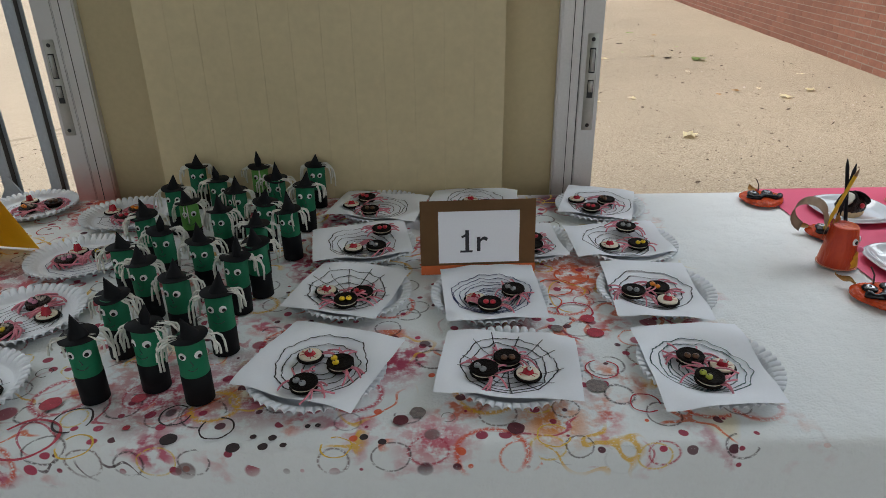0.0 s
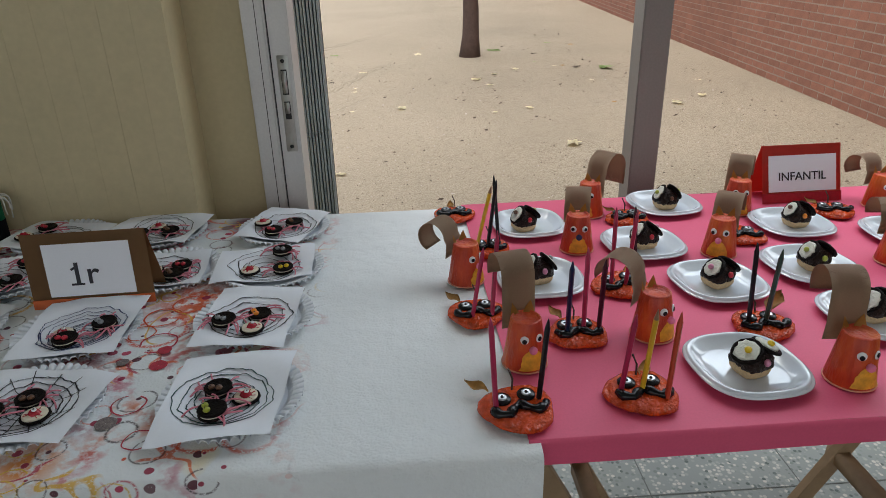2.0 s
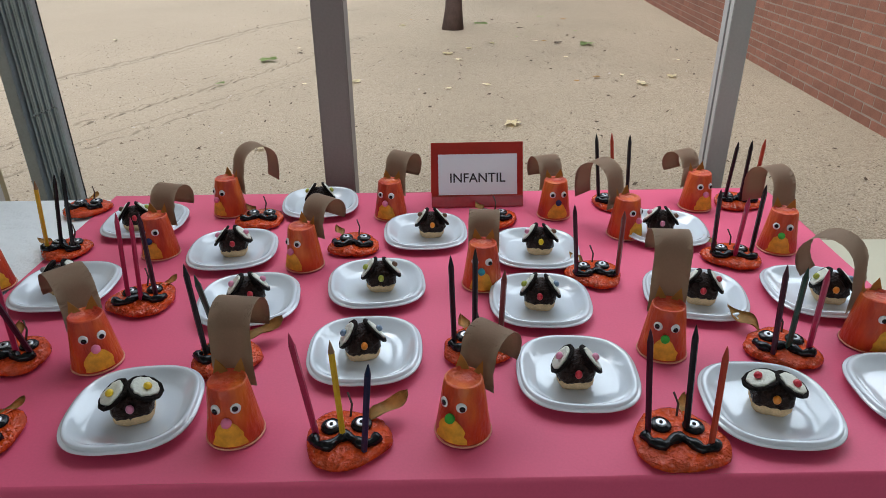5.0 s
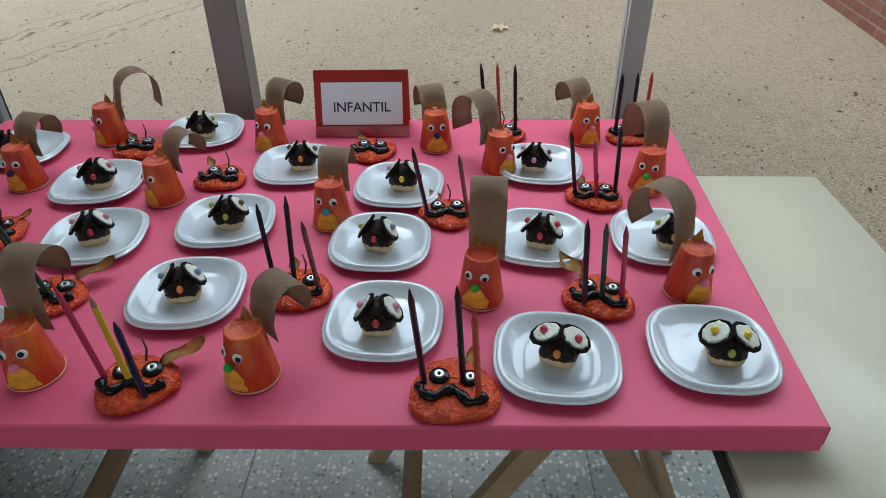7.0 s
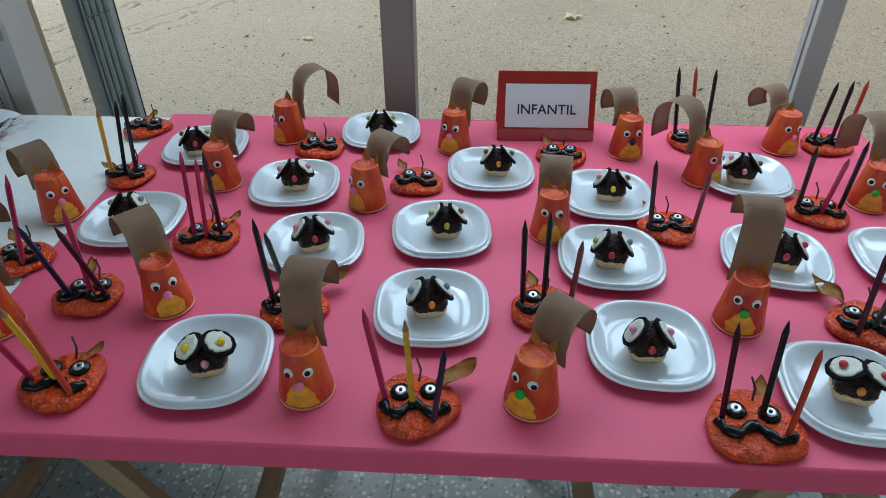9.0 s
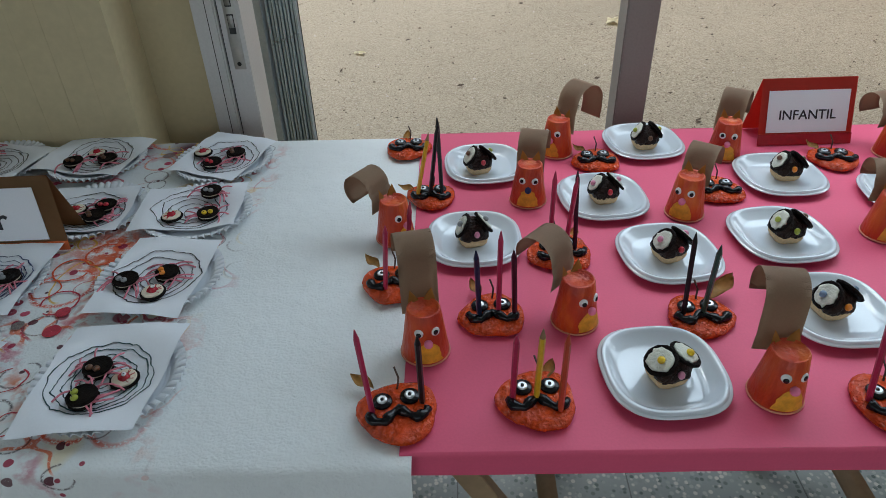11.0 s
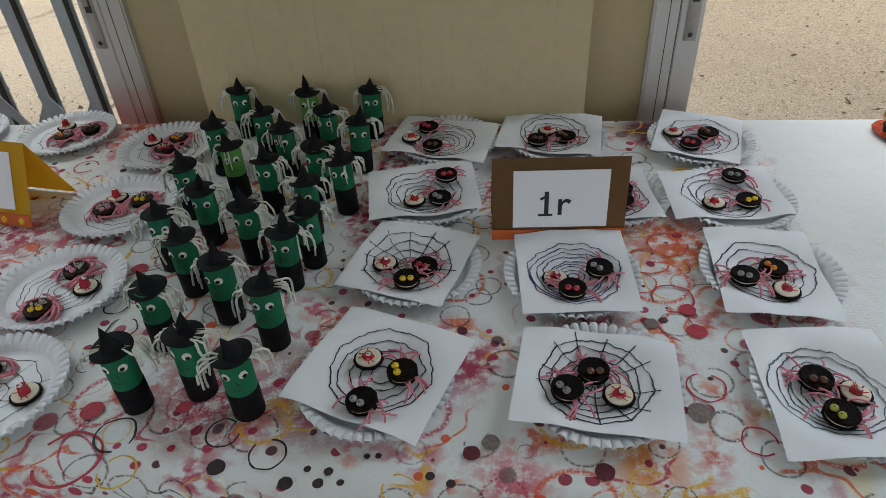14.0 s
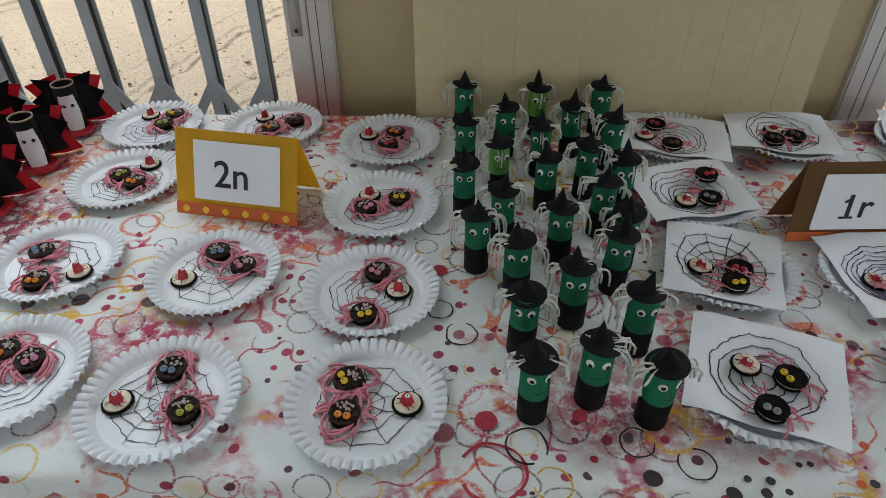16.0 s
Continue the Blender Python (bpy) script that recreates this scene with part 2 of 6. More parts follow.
def sand_ground():
    m = material("sandy_ground", (0.42, 0.33, 0.23), rough=0.95)
    g = Graph(m)
    co = g.n.new("ShaderNodeTexCoord").outputs["Object"]
    a, b, c = g.noise(co, 0.45, 5).outputs[0], g.noise(co, 70, 5).outputs[0], g.noise(co, 9, 5).outputs[0]
    col = g.ramp(a, [(0.32, (0.45, 0.385, 0.278)), (0.5, (0.50, 0.43, 0.31)), (0.68, (0.545, 0.47, 0.345))])
    v = g.node("TexVoronoi", Scale=55.0)
    g.l.new(co, v.inputs["Vector"])
    rgb = g.n.new("ShaderNodeSeparateColor")
    g.l.new(v.outputs["Color"], rgb.inputs[0])
    pebble = g.math("MULTIPLY", g.math("SUBTRACT", 1.0, g.step(v.outputs["Distance"], 0.22, 0.34)), g.step(rgb.outputs[0], 0.62, 0.64))
    col = g.mix(g.math("MULTIPLY", pebble, 0.55), col, g.ramp(rgb.outputs[1], [(0.0, (0.13, 0.10, 0.07)), (0.55, (0.30, 0.23, 0.17)), (0.85, (0.62, 0.55, 0.46))]))
    col = g.mix(g.math("MULTIPLY", g.step(c, 0.55, 0.75), 0.18), col, (0.30, 0.23, 0.16))
    col = g.mix(g.math("MULTIPLY", g.step(g.noise(co, 28, 6).outputs[0], 0.52, 0.66), 0.40), col, (0.30, 0.235, 0.17))
    col = g.mix(g.math("MULTIPLY", g.step(g.noise(co, 40, 4).outputs[0], 0.60, 0.70), 0.5), col, (0.72, 0.62, 0.49))
    col = g.mix(g.math("MULTIPLY", g.step(b, 0.50, 0.64), 0.55), col, (0.24, 0.18, 0.12))
    side = g.n.new("ShaderNodeSeparateXYZ")
    g.l.new(co, side.inputs[0])
    coarse = g.math("MULTIPLY_ADD", g.step(side.outputs[0], -1.2, 1.6), 0.5, 0.18)
    col = g.mix(g.math("SUBTRACT", 0.5, g.math("MULTIPLY", coarse, 0.7)), col, (0.60, 0.50, 0.365))
    col = g.mix(g.math("MULTIPLY", g.step(g.noise(co, 115, 2).outputs[0], 0.56, 0.62), coarse), col, (0.19, 0.145, 0.09))
    col = g.mix(g.math("MULTIPLY", g.step(g.noise(co, 95, 2).outputs[0], 0.60, 0.66), 0.5), col, (0.74, 0.65, 0.49))
    # narrow wheel tracks at one side, groove depth put into the colour as dark lines
    bend = g.math("MULTIPLY", g.math("SINE", side.outputs[1]), 0.25)
    track = g.math("ADD", g.math("SUBTRACT", g.math("SUBTRACT", side.outputs[1], 5.38), g.math("MULTIPLY", g.math("ADD", side.outputs[0], 1.27), 2.4)), bend)
    track = g.math("ADD", track, g.math("MULTIPLY", g.noise(co, 3, 4).outputs[0], 0.25))
    for k, w, dark in ((0.60, 0.05, 0.95), (0.80, 0.03, 0.5), (1.3, 0.03, 0.3), (-0.90, 0.05, 0.6), (-0.55, 0.03, 0.4), (5.25, 0.10, 0.5), (5.6, 0.05, 0.5)):
        line = g.math("SUBTRACT", 1.0, g.step(g.math("ABSOLUTE", g.math("SUBTRACT", track, k)), w * 0.4, w * 1.6))
        line = g.math("MULTIPLY", g.math("MULTIPLY", line, g.step(c, 0.34, 0.48)), g.math("SUBTRACT", 1.0, g.step(side.outputs[0], -0.6, 0.6)))
        col = g.mix(g.math("MULTIPLY", line, dark), col, (0.20, 0.16, 0.11))
    g.l.new(col, g.b.inputs["Base Color"])
    g.bump(g.math("ADD", g.math("ADD", b, c), pebble), 0.8, 0.014)
    return m


def terrazzo():
    m = material("terrazzo", (0.4, 0.42, 0.4), rough=0.35)
    g = Graph(m)
    co = g.n.new("ShaderNodeTexCoord").outputs["Object"]
    v = g.node("TexVoronoi", Scale=80.0, Randomness=1.0)
    g.l.new(co, v.inputs["Vector"])
    rgb = g.n.new("ShaderNodeSeparateColor")
    g.l.new(v.outputs["Color"], rgb.inputs[0])
    chip = g.ramp(rgb.outputs[0], [(0.0, (0.07, 0.10, 0.09)), (0.25, (0.20, 0.24, 0.22)), (0.6, (0.40, 0.42, 0.39)), (0.85, (0.62, 0.60, 0.54))])
    col = g.mix(g.step(v.outputs["Distance"], 0.32, 0.5), chip, (0.28, 0.31, 0.295))
    col = g.mix(g.math("MULTIPLY", g.step(g.noise(co, 3, 4).outputs[0], 0.4, 0.7), 0.18), col, (0.25, 0.26, 0.24))
    g.l.new(col, g.b.inputs["Base Color"])
    return m


def red_sheen_metal():
    """Aluminium with a red reflection put into its colour near the height of the table."""
    m = material("red_sheen_aluminium", (0.60, 0.60, 0.59), rough=0.42, metal=0.25)
    g = Graph(m)
    co = g.n.new("ShaderNodeTexCoord").outputs["Object"]
    sep = g.n.new("ShaderNodeSeparateXYZ")
    g.l.new(co, sep.inputs[0])
    h = g.math("ADD", sep.outputs[2], g.math("MULTIPLY", g.noise(co, 30, 3).outputs[0], 0.05))
    red_sheen = g.math("MULTIPLY", g.math("SUBTRACT", 1.0, g.step(h, 0.745, 0.83)), g.step(h, 0.60, 0.70))
    g.l.new(g.mix(g.math("MULTIPLY", red_sheen, 0.6), g.ramp(g.noise(co, 8, 3).outputs[0], [(0.3, (0.55, 0.55, 0.54)), (0.7, (0.63, 0.63, 0.62))]), (0.60, 0.13, 0.09)), g.b.inputs["Base Color"])
    return m


def glass_material():
    m = bpy.data.materials.new("clear_glass")
    m.use_nodes = True
    b = m.node_tree.nodes["Principled BSDF"]
    b.inputs["Transmission Weight"].default_value, b.inputs["Roughness"].default_value, b.inputs["IOR"].default_value = 1.0, 0.0, 1.02
    return m


def fox_orange():
    """Streaky brushed orange paint, partly red."""
    m = material("brushed_orange_paint", (0.75, 0.13, 0.03), rough=0.42)
    g = Graph(m)
    co = g.n.new("ShaderNodeTexCoord").outputs["Object"]
    mp = g.n.new("ShaderNodeMapping")
    mp.inputs["Scale"].default_value = (1, 1, 0.35)
    g.l.new(co, mp.inputs[0])
    info = g.n.new("ShaderNodeObjectInfo")
    off = g.n.new("ShaderNodeVectorMath")
    off.operation = "ADD"
    g.l.new(mp.outputs[0], off.inputs[0])
    g.l.new(info.outputs["Random"], off.inputs[1])
    a, b = g.noise(off.outputs[0], 38, 4).outputs[0], g.noise(off.outputs[0], 170, 3).outputs[0]
    col = g.ramp(a, [(0.28, (0.40, 0.022, 0.010)), (0.50, (0.58, 0.062, 0.011)), (0.72, (0.70, 0.15, 0.016))])
    g.l.new(col, g.b.inputs["Base Color"])
    g.bump(g.math("ADD", a, b), 0.9, 0.003)
    return m


M_CLOTH = painted_cloth()
M_SAND = sand_ground()
M_TERRAZZO = terrazzo()
M_GLASS = glass_material()
M_FOX = fox_orange()
M_PINK = material("pink_paper", (0.70, 0.090, 0.185), rough=0.62, vary=0.05, scale=3, fine=300, bump=0.06)
M_WALL = material("cream_painted_wall", (0.50, 0.43, 0.265), rough=0.75, vary=0.07, scale=3, fine=90, bump=0.12)
M_BOARD = material("cream_painted_board", (0.62, 0.53, 0.325), rough=0.55, vary=0.08, scale=4, fine=60, bump=0.08)
M_PLASTER = material("white_plaster", (0.42, 0.42, 0.40), rough=0.85, vary=0.05, scale=1.5)
M_ALU = material("aluminium_frame", (0.60, 0.60, 0.59), rough=0.42, metal=0.25, vary=0.08, scale=6, fine=200, bump=0.03)
M_STEEL = material("satin_steel", (0.45, 0.45, 0.43), rough=0.35, metal=0.8, vary=0.1, scale=20)
M_LOCK = material("dull_steel_plate", (0.50, 0.50, 0.46), rough=0.5, metal=0.3, vary=0.1, scale=20)
# near-black: shade painted into gaps, recesses and slots; also screws and desk edging
M_DARK = material("gap_shade_and_dark_trim", (0.03, 0.03, 0.03), rough=0.7)
M_POST = material("brown_lacquered_post", (0.27, 0.255, 0.235), rough=0.5, vary=0.1, scale=5, fine=200)
# darker grey holding the backlit look of one post's front
M_POST_BACKLIT = material("backlit_post_grey", (0.44, 0.46, 0.43), rough=0.5, vary=0.08, scale=5, fine=200)
M_RED_SHEEN = red_sheen_metal()
M_GATE = material("blue_grey_gate_paint", (0.37, 0.42, 0.455), rough=0.5, vary=0.12, scale=9)
M_GRATE = material("light_grey_gate_paint", (0.46, 0.54, 0.58), rough=0.5, vary=0.15, scale=14)
M_BRICK = material("red_brick", (0.335, 0.148, 0.098), rough=0.85, vary=0.28, scale=6, fine=90, bump=0.4, depth=0.006, random_tint=0.26)
M_MORTAR = material("grey_mortar", (0.43, 0.35, 0.28), rough=0.95, vary=0.15, scale=7)
M_BARK = material("brown_bark", (0.085, 0.055, 0.045), rough=0.9, vary=0.3, scale=9, fine=50, bump=0.8, depth=0.02)
M_PAPER = material("white_paper", (0.85, 0.88, 0.93), rough=0.75, vary=0.02, scale=9, fine=300, bump=0.03)
M_PLATE = material("white_card_plate", (0.77, 0.80, 0.84), rough=0.5, vary=0.03, scale=12, fine=300, bump=0.04, coat=0.15)
M_PLASTIC = material("white_plastic_plate", (0.66, 0.71, 0.76), rough=0.12, vary=0.02, scale=12, fine=300, bump=0.0, coat=0.9)
M_INK = material("black_marker_ink", (0.02, 0.02, 0.03), rough=0.5)
M_TEAL = material("teal_marker_ink", (0.012, 0.055, 0.065), rough=0.5)
M_BLUEINK = material("blue_marker_ink", (0.015, 0.03, 0.12), rough=0.5)
M_COOKIE = material("dark_cocoa_biscuit", (0.009, 0.006, 0.005), spec=0.09, rough=0.62, vary=0.5, scale=90, fine=480, bump=1.0, depth=0.004)
M_CREAM = material("cream_filling", (0.74, 0.66, 0.52), rough=0.55, vary=0.07, scale=60, fine=400, bump=0.3)
M_CHOC = material("chocolate_coating", (0.022, 0.0095, 0.0065), spec=0.22, rough=0.36, vary=0.5, scale=90, fine=260, bump=1.0, depth=0.006)
M_LEGS = material("pink_sugar_strings", (0.64, 0.21, 0.27), rough=0.45, vary=0.15, scale=80)
M_BERRY = material("red_jelly_sweet", (0.42, 0.015, 0.03), rough=0.25, vary=0.15, scale=90)
M_CANDY = {
    "yellow": material("yellow_sweet", (0.80, 0.55, 0.02), rough=0.28),
    "blue": material("grey_blue_sweet", (0.17, 0.25, 0.36), rough=0.28),
    "grey": material("grey_sweet", (0.25, 0.26, 0.27), rough=0.3),
    "orange": material("orange_sweet", (0.80, 0.25, 0.02), rough=0.28),
    "pink": material("pink_sweet", (0.66, 0.25, 0.38), rough=0.28),
    "green": material("olive_sweet", (0.36, 0.40, 0.05), rough=0.28),
    "red": material("red_sweet", (0.55, 0.03, 0.05), rough=0.28),
    "brown": material("brown_sweet", (0.13, 0.06, 0.03), rough=0.28),
}
M_SPRINKLE = material("pale_sugar_pearls", (0.55, 0.47, 0.42), rough=0.35)
M_GREEN = material("green_painted_card", (0.006, 0.15, 0.07), spec=0.3, rough=0.6, vary=0.1, scale=30, fine=300, random_tint=0.12)
M_LIME = material("light_green_painted_card", (0.09, 0.30, 0.045), rough=0.6, vary=0.1, scale=30, fine=300)
M_BLACK = material("black_card", (0.007, 0.0075, 0.009), spec=0.15, rough=0.7, vary=0.15, scale=30, fine=300)
M_WOOL = material("white_wool", (0.72, 0.72, 0.66), rough=0.95, vary=0.08, scale=100, fine=900, bump=0.5, depth=0.001)
M_EYE = material("white_eye_plastic", (0.80, 0.80, 0.80), rough=0.2)
M_PUPIL = material("black_pupil_plastic", (0.006, 0.006, 0.007), spec=0.3, rough=0.12)
M_YPAINT = material("ochre_paint", (0.72, 0.36, 0.02), rough=0.5, vary=0.3, scale=60, fine=150, bump=0.3)
M_CARD = material("brown_cardboard", (0.36, 0.25, 0.165), rough=0.8, vary=0.07, scale=20, fine=400, bump=0.08)
M_EAR = material("ochre_brown_card", (0.46, 0.23, 0.05), rough=0.75, vary=0.15, scale=40)
M_CLAY = material("orange_salt_dough", (0.60, 0.062, 0.008), rough=0.20, vary=0.28, scale=45, fine=75, bump=1.0, depth=0.016, spec=0.45)
M_BLACKCLAY = material("black_glossy_dough", (0.005, 0.005, 0.006), spec=0.3, rough=0.18, vary=0.2, scale=60, bump=0.3)
M_SILVER = material("silver_button", (0.55, 0.58, 0.6), rough=0.25, metal=0.7)
M_PENCIL = {
    "crimson": material("crimson_paint", (0.40, 0.02, 0.075), rough=0.35),
    "black": material("black_paint", (0.008, 0.009, 0.012), spec=0.3, rough=0.35),
    "yellow": material("yellow_paint", (0.68, 0.42, 0.02), rough=0.35),
    "navy": material("navy_paint", (0.008, 0.02, 0.06), spec=0.3, rough=0.35),
    "red": material("orange_red_paint", (0.48, 0.06, 0.025), rough=0.35),
    "plum": material("plum_paint", (0.045, 0.008, 0.02), spec=0.3, rough=0.35),
    "green": material("dark_green_paint", (0.012, 0.05, 0.035), rough=0.35),
    "brown": material("brown_paint", (0.16, 0.05, 0.035), rough=0.35),
}
M_WOODTIP = material("sharpened_wood", (0.30, 0.18, 0.10), rough=0.7)
M_LEAF = material("dry_ochre_leaf", (0.46, 0.26, 0.07), rough=0.7, vary=0.3, scale=50, random_tint=0.2)
M_LEAF_OUT = material("pale_fallen_leaf", (0.85, 0.78, 0.55), rough=0.8, vary=0.2, scale=20)
M_LEAF_GREEN = material("green_fallen_leaf", (0.30, 0.40, 0.14), rough=0.7, vary=0.2, scale=20)
M_LITTER = material("dark_leaf_litter", (0.10, 0.07, 0.045), rough=0.9, vary=0.3, scale=20)
M_CASE = material("pale_paper_cake_case", (0.64, 0.45, 0.25), rough=0.8, vary=0.22, scale=120, fine=500, bump=0.5)
M_WOOD = material("pale_pine", (0.37, 0.25, 0.14), rough=0.6, vary=0.15, scale=9, fine=60)
M_DESK = material("cream_laminate", (0.56, 0.535, 0.40), rough=0.4, vary=0.03, scale=4)
M_REDCARD = material("red_card", (0.58, 0.05, 0.03), rough=0.6, vary=0.06, scale=20)
M_YELCARD = material("golden_yellow_card", (0.86, 0.55, 0.035), rough=0.6, vary=0.04, scale=20)
M_BROWNCARD = material("tan_brown_card", (0.27, 0.145, 0.06), rough=0.7, vary=0.06, scale=20)
M_ORCARD = material("orange_card_strip", (0.62, 0.13, 0.03), rough=0.65, vary=0.06, scale=20)
M_FOIL = material("red_shiny_paper", (0.50, 0.015, 0.03), rough=0.22, vary=0.1, scale=20)

# ---- geometry helpers ----


def part(name, bm, mat, parent=None, label="", smooth=True):
    me = bpy.data.meshes.new(name)
    bmesh.ops.recalc_face_normals(bm, faces=bm.faces)
    bm.to_mesh(me)
    bm.free()
    for p in me.polygons:
        p.use_smooth = smooth
    me.materials.append(mat)
    ob = new(name, me)
    if parent:
        ob.parent = parent
    if label:
        ob["label"] = label
    return ob


def thing(name, m, label, category, group="", kind=""):
    e = new(name)
    e.empty_display_size = 0.02
    e.matrix_world = m
    return tagged(e, label, category, group, kind)


def box(bm, x0, x1, y0, y1, z0, z1, bevel=0.0):
    r = bmesh.ops.create_cube(bm, size=1, matrix=Matrix.Translation(((x0 + x1) / 2, (y0 + y1) / 2, (z0 + z1) / 2)) @ Matrix.Diagonal((x1 - x0, y1 - y0, z1 - z0, 1)))
    if bevel:
        edges = list({e for v in r["verts"] for e in v.link_edges})
        bmesh.ops.bevel(bm, geom=edges, offset=bevel, segments=2, affect="EDGES", clamp_overlap=True)
    return bm


def boxed(x0, x1, y0, y1, z0, z1, bevel=0.0):
    return box(bmesh.new(), x0, x1, y0, y1, z0, z1, bevel)


def lathe(profile, seg=24, wobble=None):
    """A solid of revolution about z from (radius, height) pairs; wobble(angle, i) gives a factor and a rise."""
    bm = bmesh.new()
    rows = []
    for i, (r, z) in enumerate(profile):
        if r < 1e-6:
            rows.append([bm.verts.new((0, 0, z))])
            continue
        row = []
        for k in range(seg):
            a = 2 * math.pi * k / seg
            f, dz = wobble(a, i) if wobble else (1, 0)
            row.append(bm.verts.new((r * f * math.cos(a), r * f * math.sin(a), z + dz)))
        rows.append(row)
    for p, q in zip(rows, rows[1:]):
        for k in range(seg):
            k2 = (k + 1) % seg
            if len(p) == 1 and len(q) == 1:
                continue
            if len(p) == 1:
                bm.faces.new((p[0], q[k], q[k2]))
            elif len(q) == 1:
                bm.faces.new((p[k], q[0], p[k2]))
            else:
                bm.faces.new((p[k], q[k], q[k2], p[k2]))
    return bm


def tube(points, radius, seg=6, bm=None):
    """A round strand along points; radius may be a list."""
    bm = bm or bmesh.new()
    pts = [Vector(p) for p in points]
    radii = radius if isinstance(radius, list) else [radius] * len(pts)
    rows = []
    for i, p in enumerate(pts):
        d = (pts[min(i + 1, len(pts) - 1)] - pts[max(i - 1, 0)]).normalized()
        side = d.cross(Vector((0, 0, 1)) if abs(d.z) < 0.9 else Vector((1, 0, 0))).normalized()
        up = side.cross(d)
        rows.append([bm.verts.new(p + radii[i] * (math.cos(2 * math.pi * k / seg) * side + math.sin(2 * math.pi * k / seg) * up)) for k in range(seg)])
    for a, b in zip(rows, rows[1:]):
        for k in range(seg):
            bm.faces.new((a[k], a[(k + 1) % seg], b[(k + 1) % seg], b[k]))
    bm.faces.new(rows[0])
    bm.faces.new(rows[-1])
    return bm


def ball(bm, x, y, z, r, flat=1.0, seg=10):
    bmesh.ops.create_uvsphere(bm, u_segments=seg, v_segments=max(5, seg // 2), radius=r, matrix=Matrix.Translation((x, y, z)) @ Matrix.Diagonal((1, 1, flat, 1)))
    return bm


def ball_mesh(x, y, z, r):
    bm = bmesh.new()
    ball(bm, x, y, z, r, 1, 8)
    return bm


def solid(bm, thick):
    """Give a sheet real thickness."""
    bmesh.ops.solidify(bm, geom=list(bm.faces), thickness=thick)
    return bm


def lettering(text, size, mat, parent, m, name="lettering"):
    cu = bpy.data.curves.new(name, "FONT")
    cu.body, cu.size, cu.extrude, cu.offset, cu.align_x, cu.align_y = text, size, 0.0003, 0.009 * size, "CENTER", "CENTER"
    ob = new(name, cu)
    deps = bpy.context.evaluated_depsgraph_get()
    me = bpy.data.meshes.new_from_object(ob.evaluated_get(deps))
    bpy.data.objects.remove(ob)
    me.materials.clear()
    me.materials.append(mat)
    ob = new(name, me)
    ob.parent = parent
    ob.matrix_local = m
    return ob


rng = random.Random(7)
TOP = 0.75

# ---- structure ----
floor = part("floor", boxed(-3.6, 4.3, -3.6, 1.72, -0.12, 0.0), M_TERRAZZO, smooth=False)
tagged(floor, "grey speckled terrazzo floor with thin joints", "floor", kind="structure")
joints = bmesh.new()
for i in range(20):
    box(joints, -3.6 + 0.4 * i - 0.0015, -3.6 + 0.4 * i + 0.0015, -3.6, 1.72, 0.0002, 0.001)
for j in range(13):
    box(joints, -3.6, 4.3, -3.52 + 0.4 * j - 0.0015, -3.52 + 0.4 * j + 0.0015, 0.0012, 0.002)
part("floor_joint", joints, material("joint_grey", (0.16, 0.17, 0.16), rough=0.8), floor, smooth=False)

# ceiling and side walls are unseen, added to close the room and bounce light
tagged(part("ceiling", boxed(-3.7, 4.4, -3.7, 1.72, 2.8, 2.95), M_PLASTER, smooth=False), "plain white plastered ceiling", "ceiling", kind="structure")
tagged(part("wall_west", boxed(-3.7, -3.6, -3.6, 1.72, -0.12, 2.8), M_PLASTER, smooth=False), "plain white plastered wall", "wall", kind="structure")
tagged(part("wall_east", boxed(4.3, 4.4, -3.6, 1.72, -0.12, 2.8), M_PLASTER, smooth=False), "plain white plastered wall", "wall", kind="structure")
# unseen rear wall, its wide opening added to let the fill in
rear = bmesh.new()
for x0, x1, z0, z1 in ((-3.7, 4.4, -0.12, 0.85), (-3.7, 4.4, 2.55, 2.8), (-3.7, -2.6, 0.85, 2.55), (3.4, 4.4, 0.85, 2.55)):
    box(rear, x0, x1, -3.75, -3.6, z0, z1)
tagged(part("wall_south", rear, M_PLASTER, smooth=False), "plain white plastered wall, unseen, its wide opening added for light", "wall", kind="structure")

pillar = part("wall_north", boxed(-0.795, 0.30, 1.548, 1.76, -0.12, 2.8), M_WALL, smooth=False)
tagged(pillar, "cream painted wall pier between two glazed openings", "wall", kind="structure")
edges = [-0.600 + 0.752 * k / 12 for k in range(13)]
for k, (a, b) in enumerate(zip(edges, edges[1:])):
    proud = (0.0, 0.0004, 0.0002, 0.0005, 0.0001, 0.0004, 0.0002, 0.0)[k % 8]
    part("panel", boxed(a + 0.0001, b - 0.0001, 1.428 - proud, 1.566, 0.02, 2.78, 0.0004), M_BOARD, pillar, smooth=False)
lint = part("lintel", boxed(-3.7, 4.4, 1.50, 1.76, 2.62, 2.8), M_WALL, smooth=False)
tagged(lint, "cream painted beam over the openings", "lintel", kind="structure")


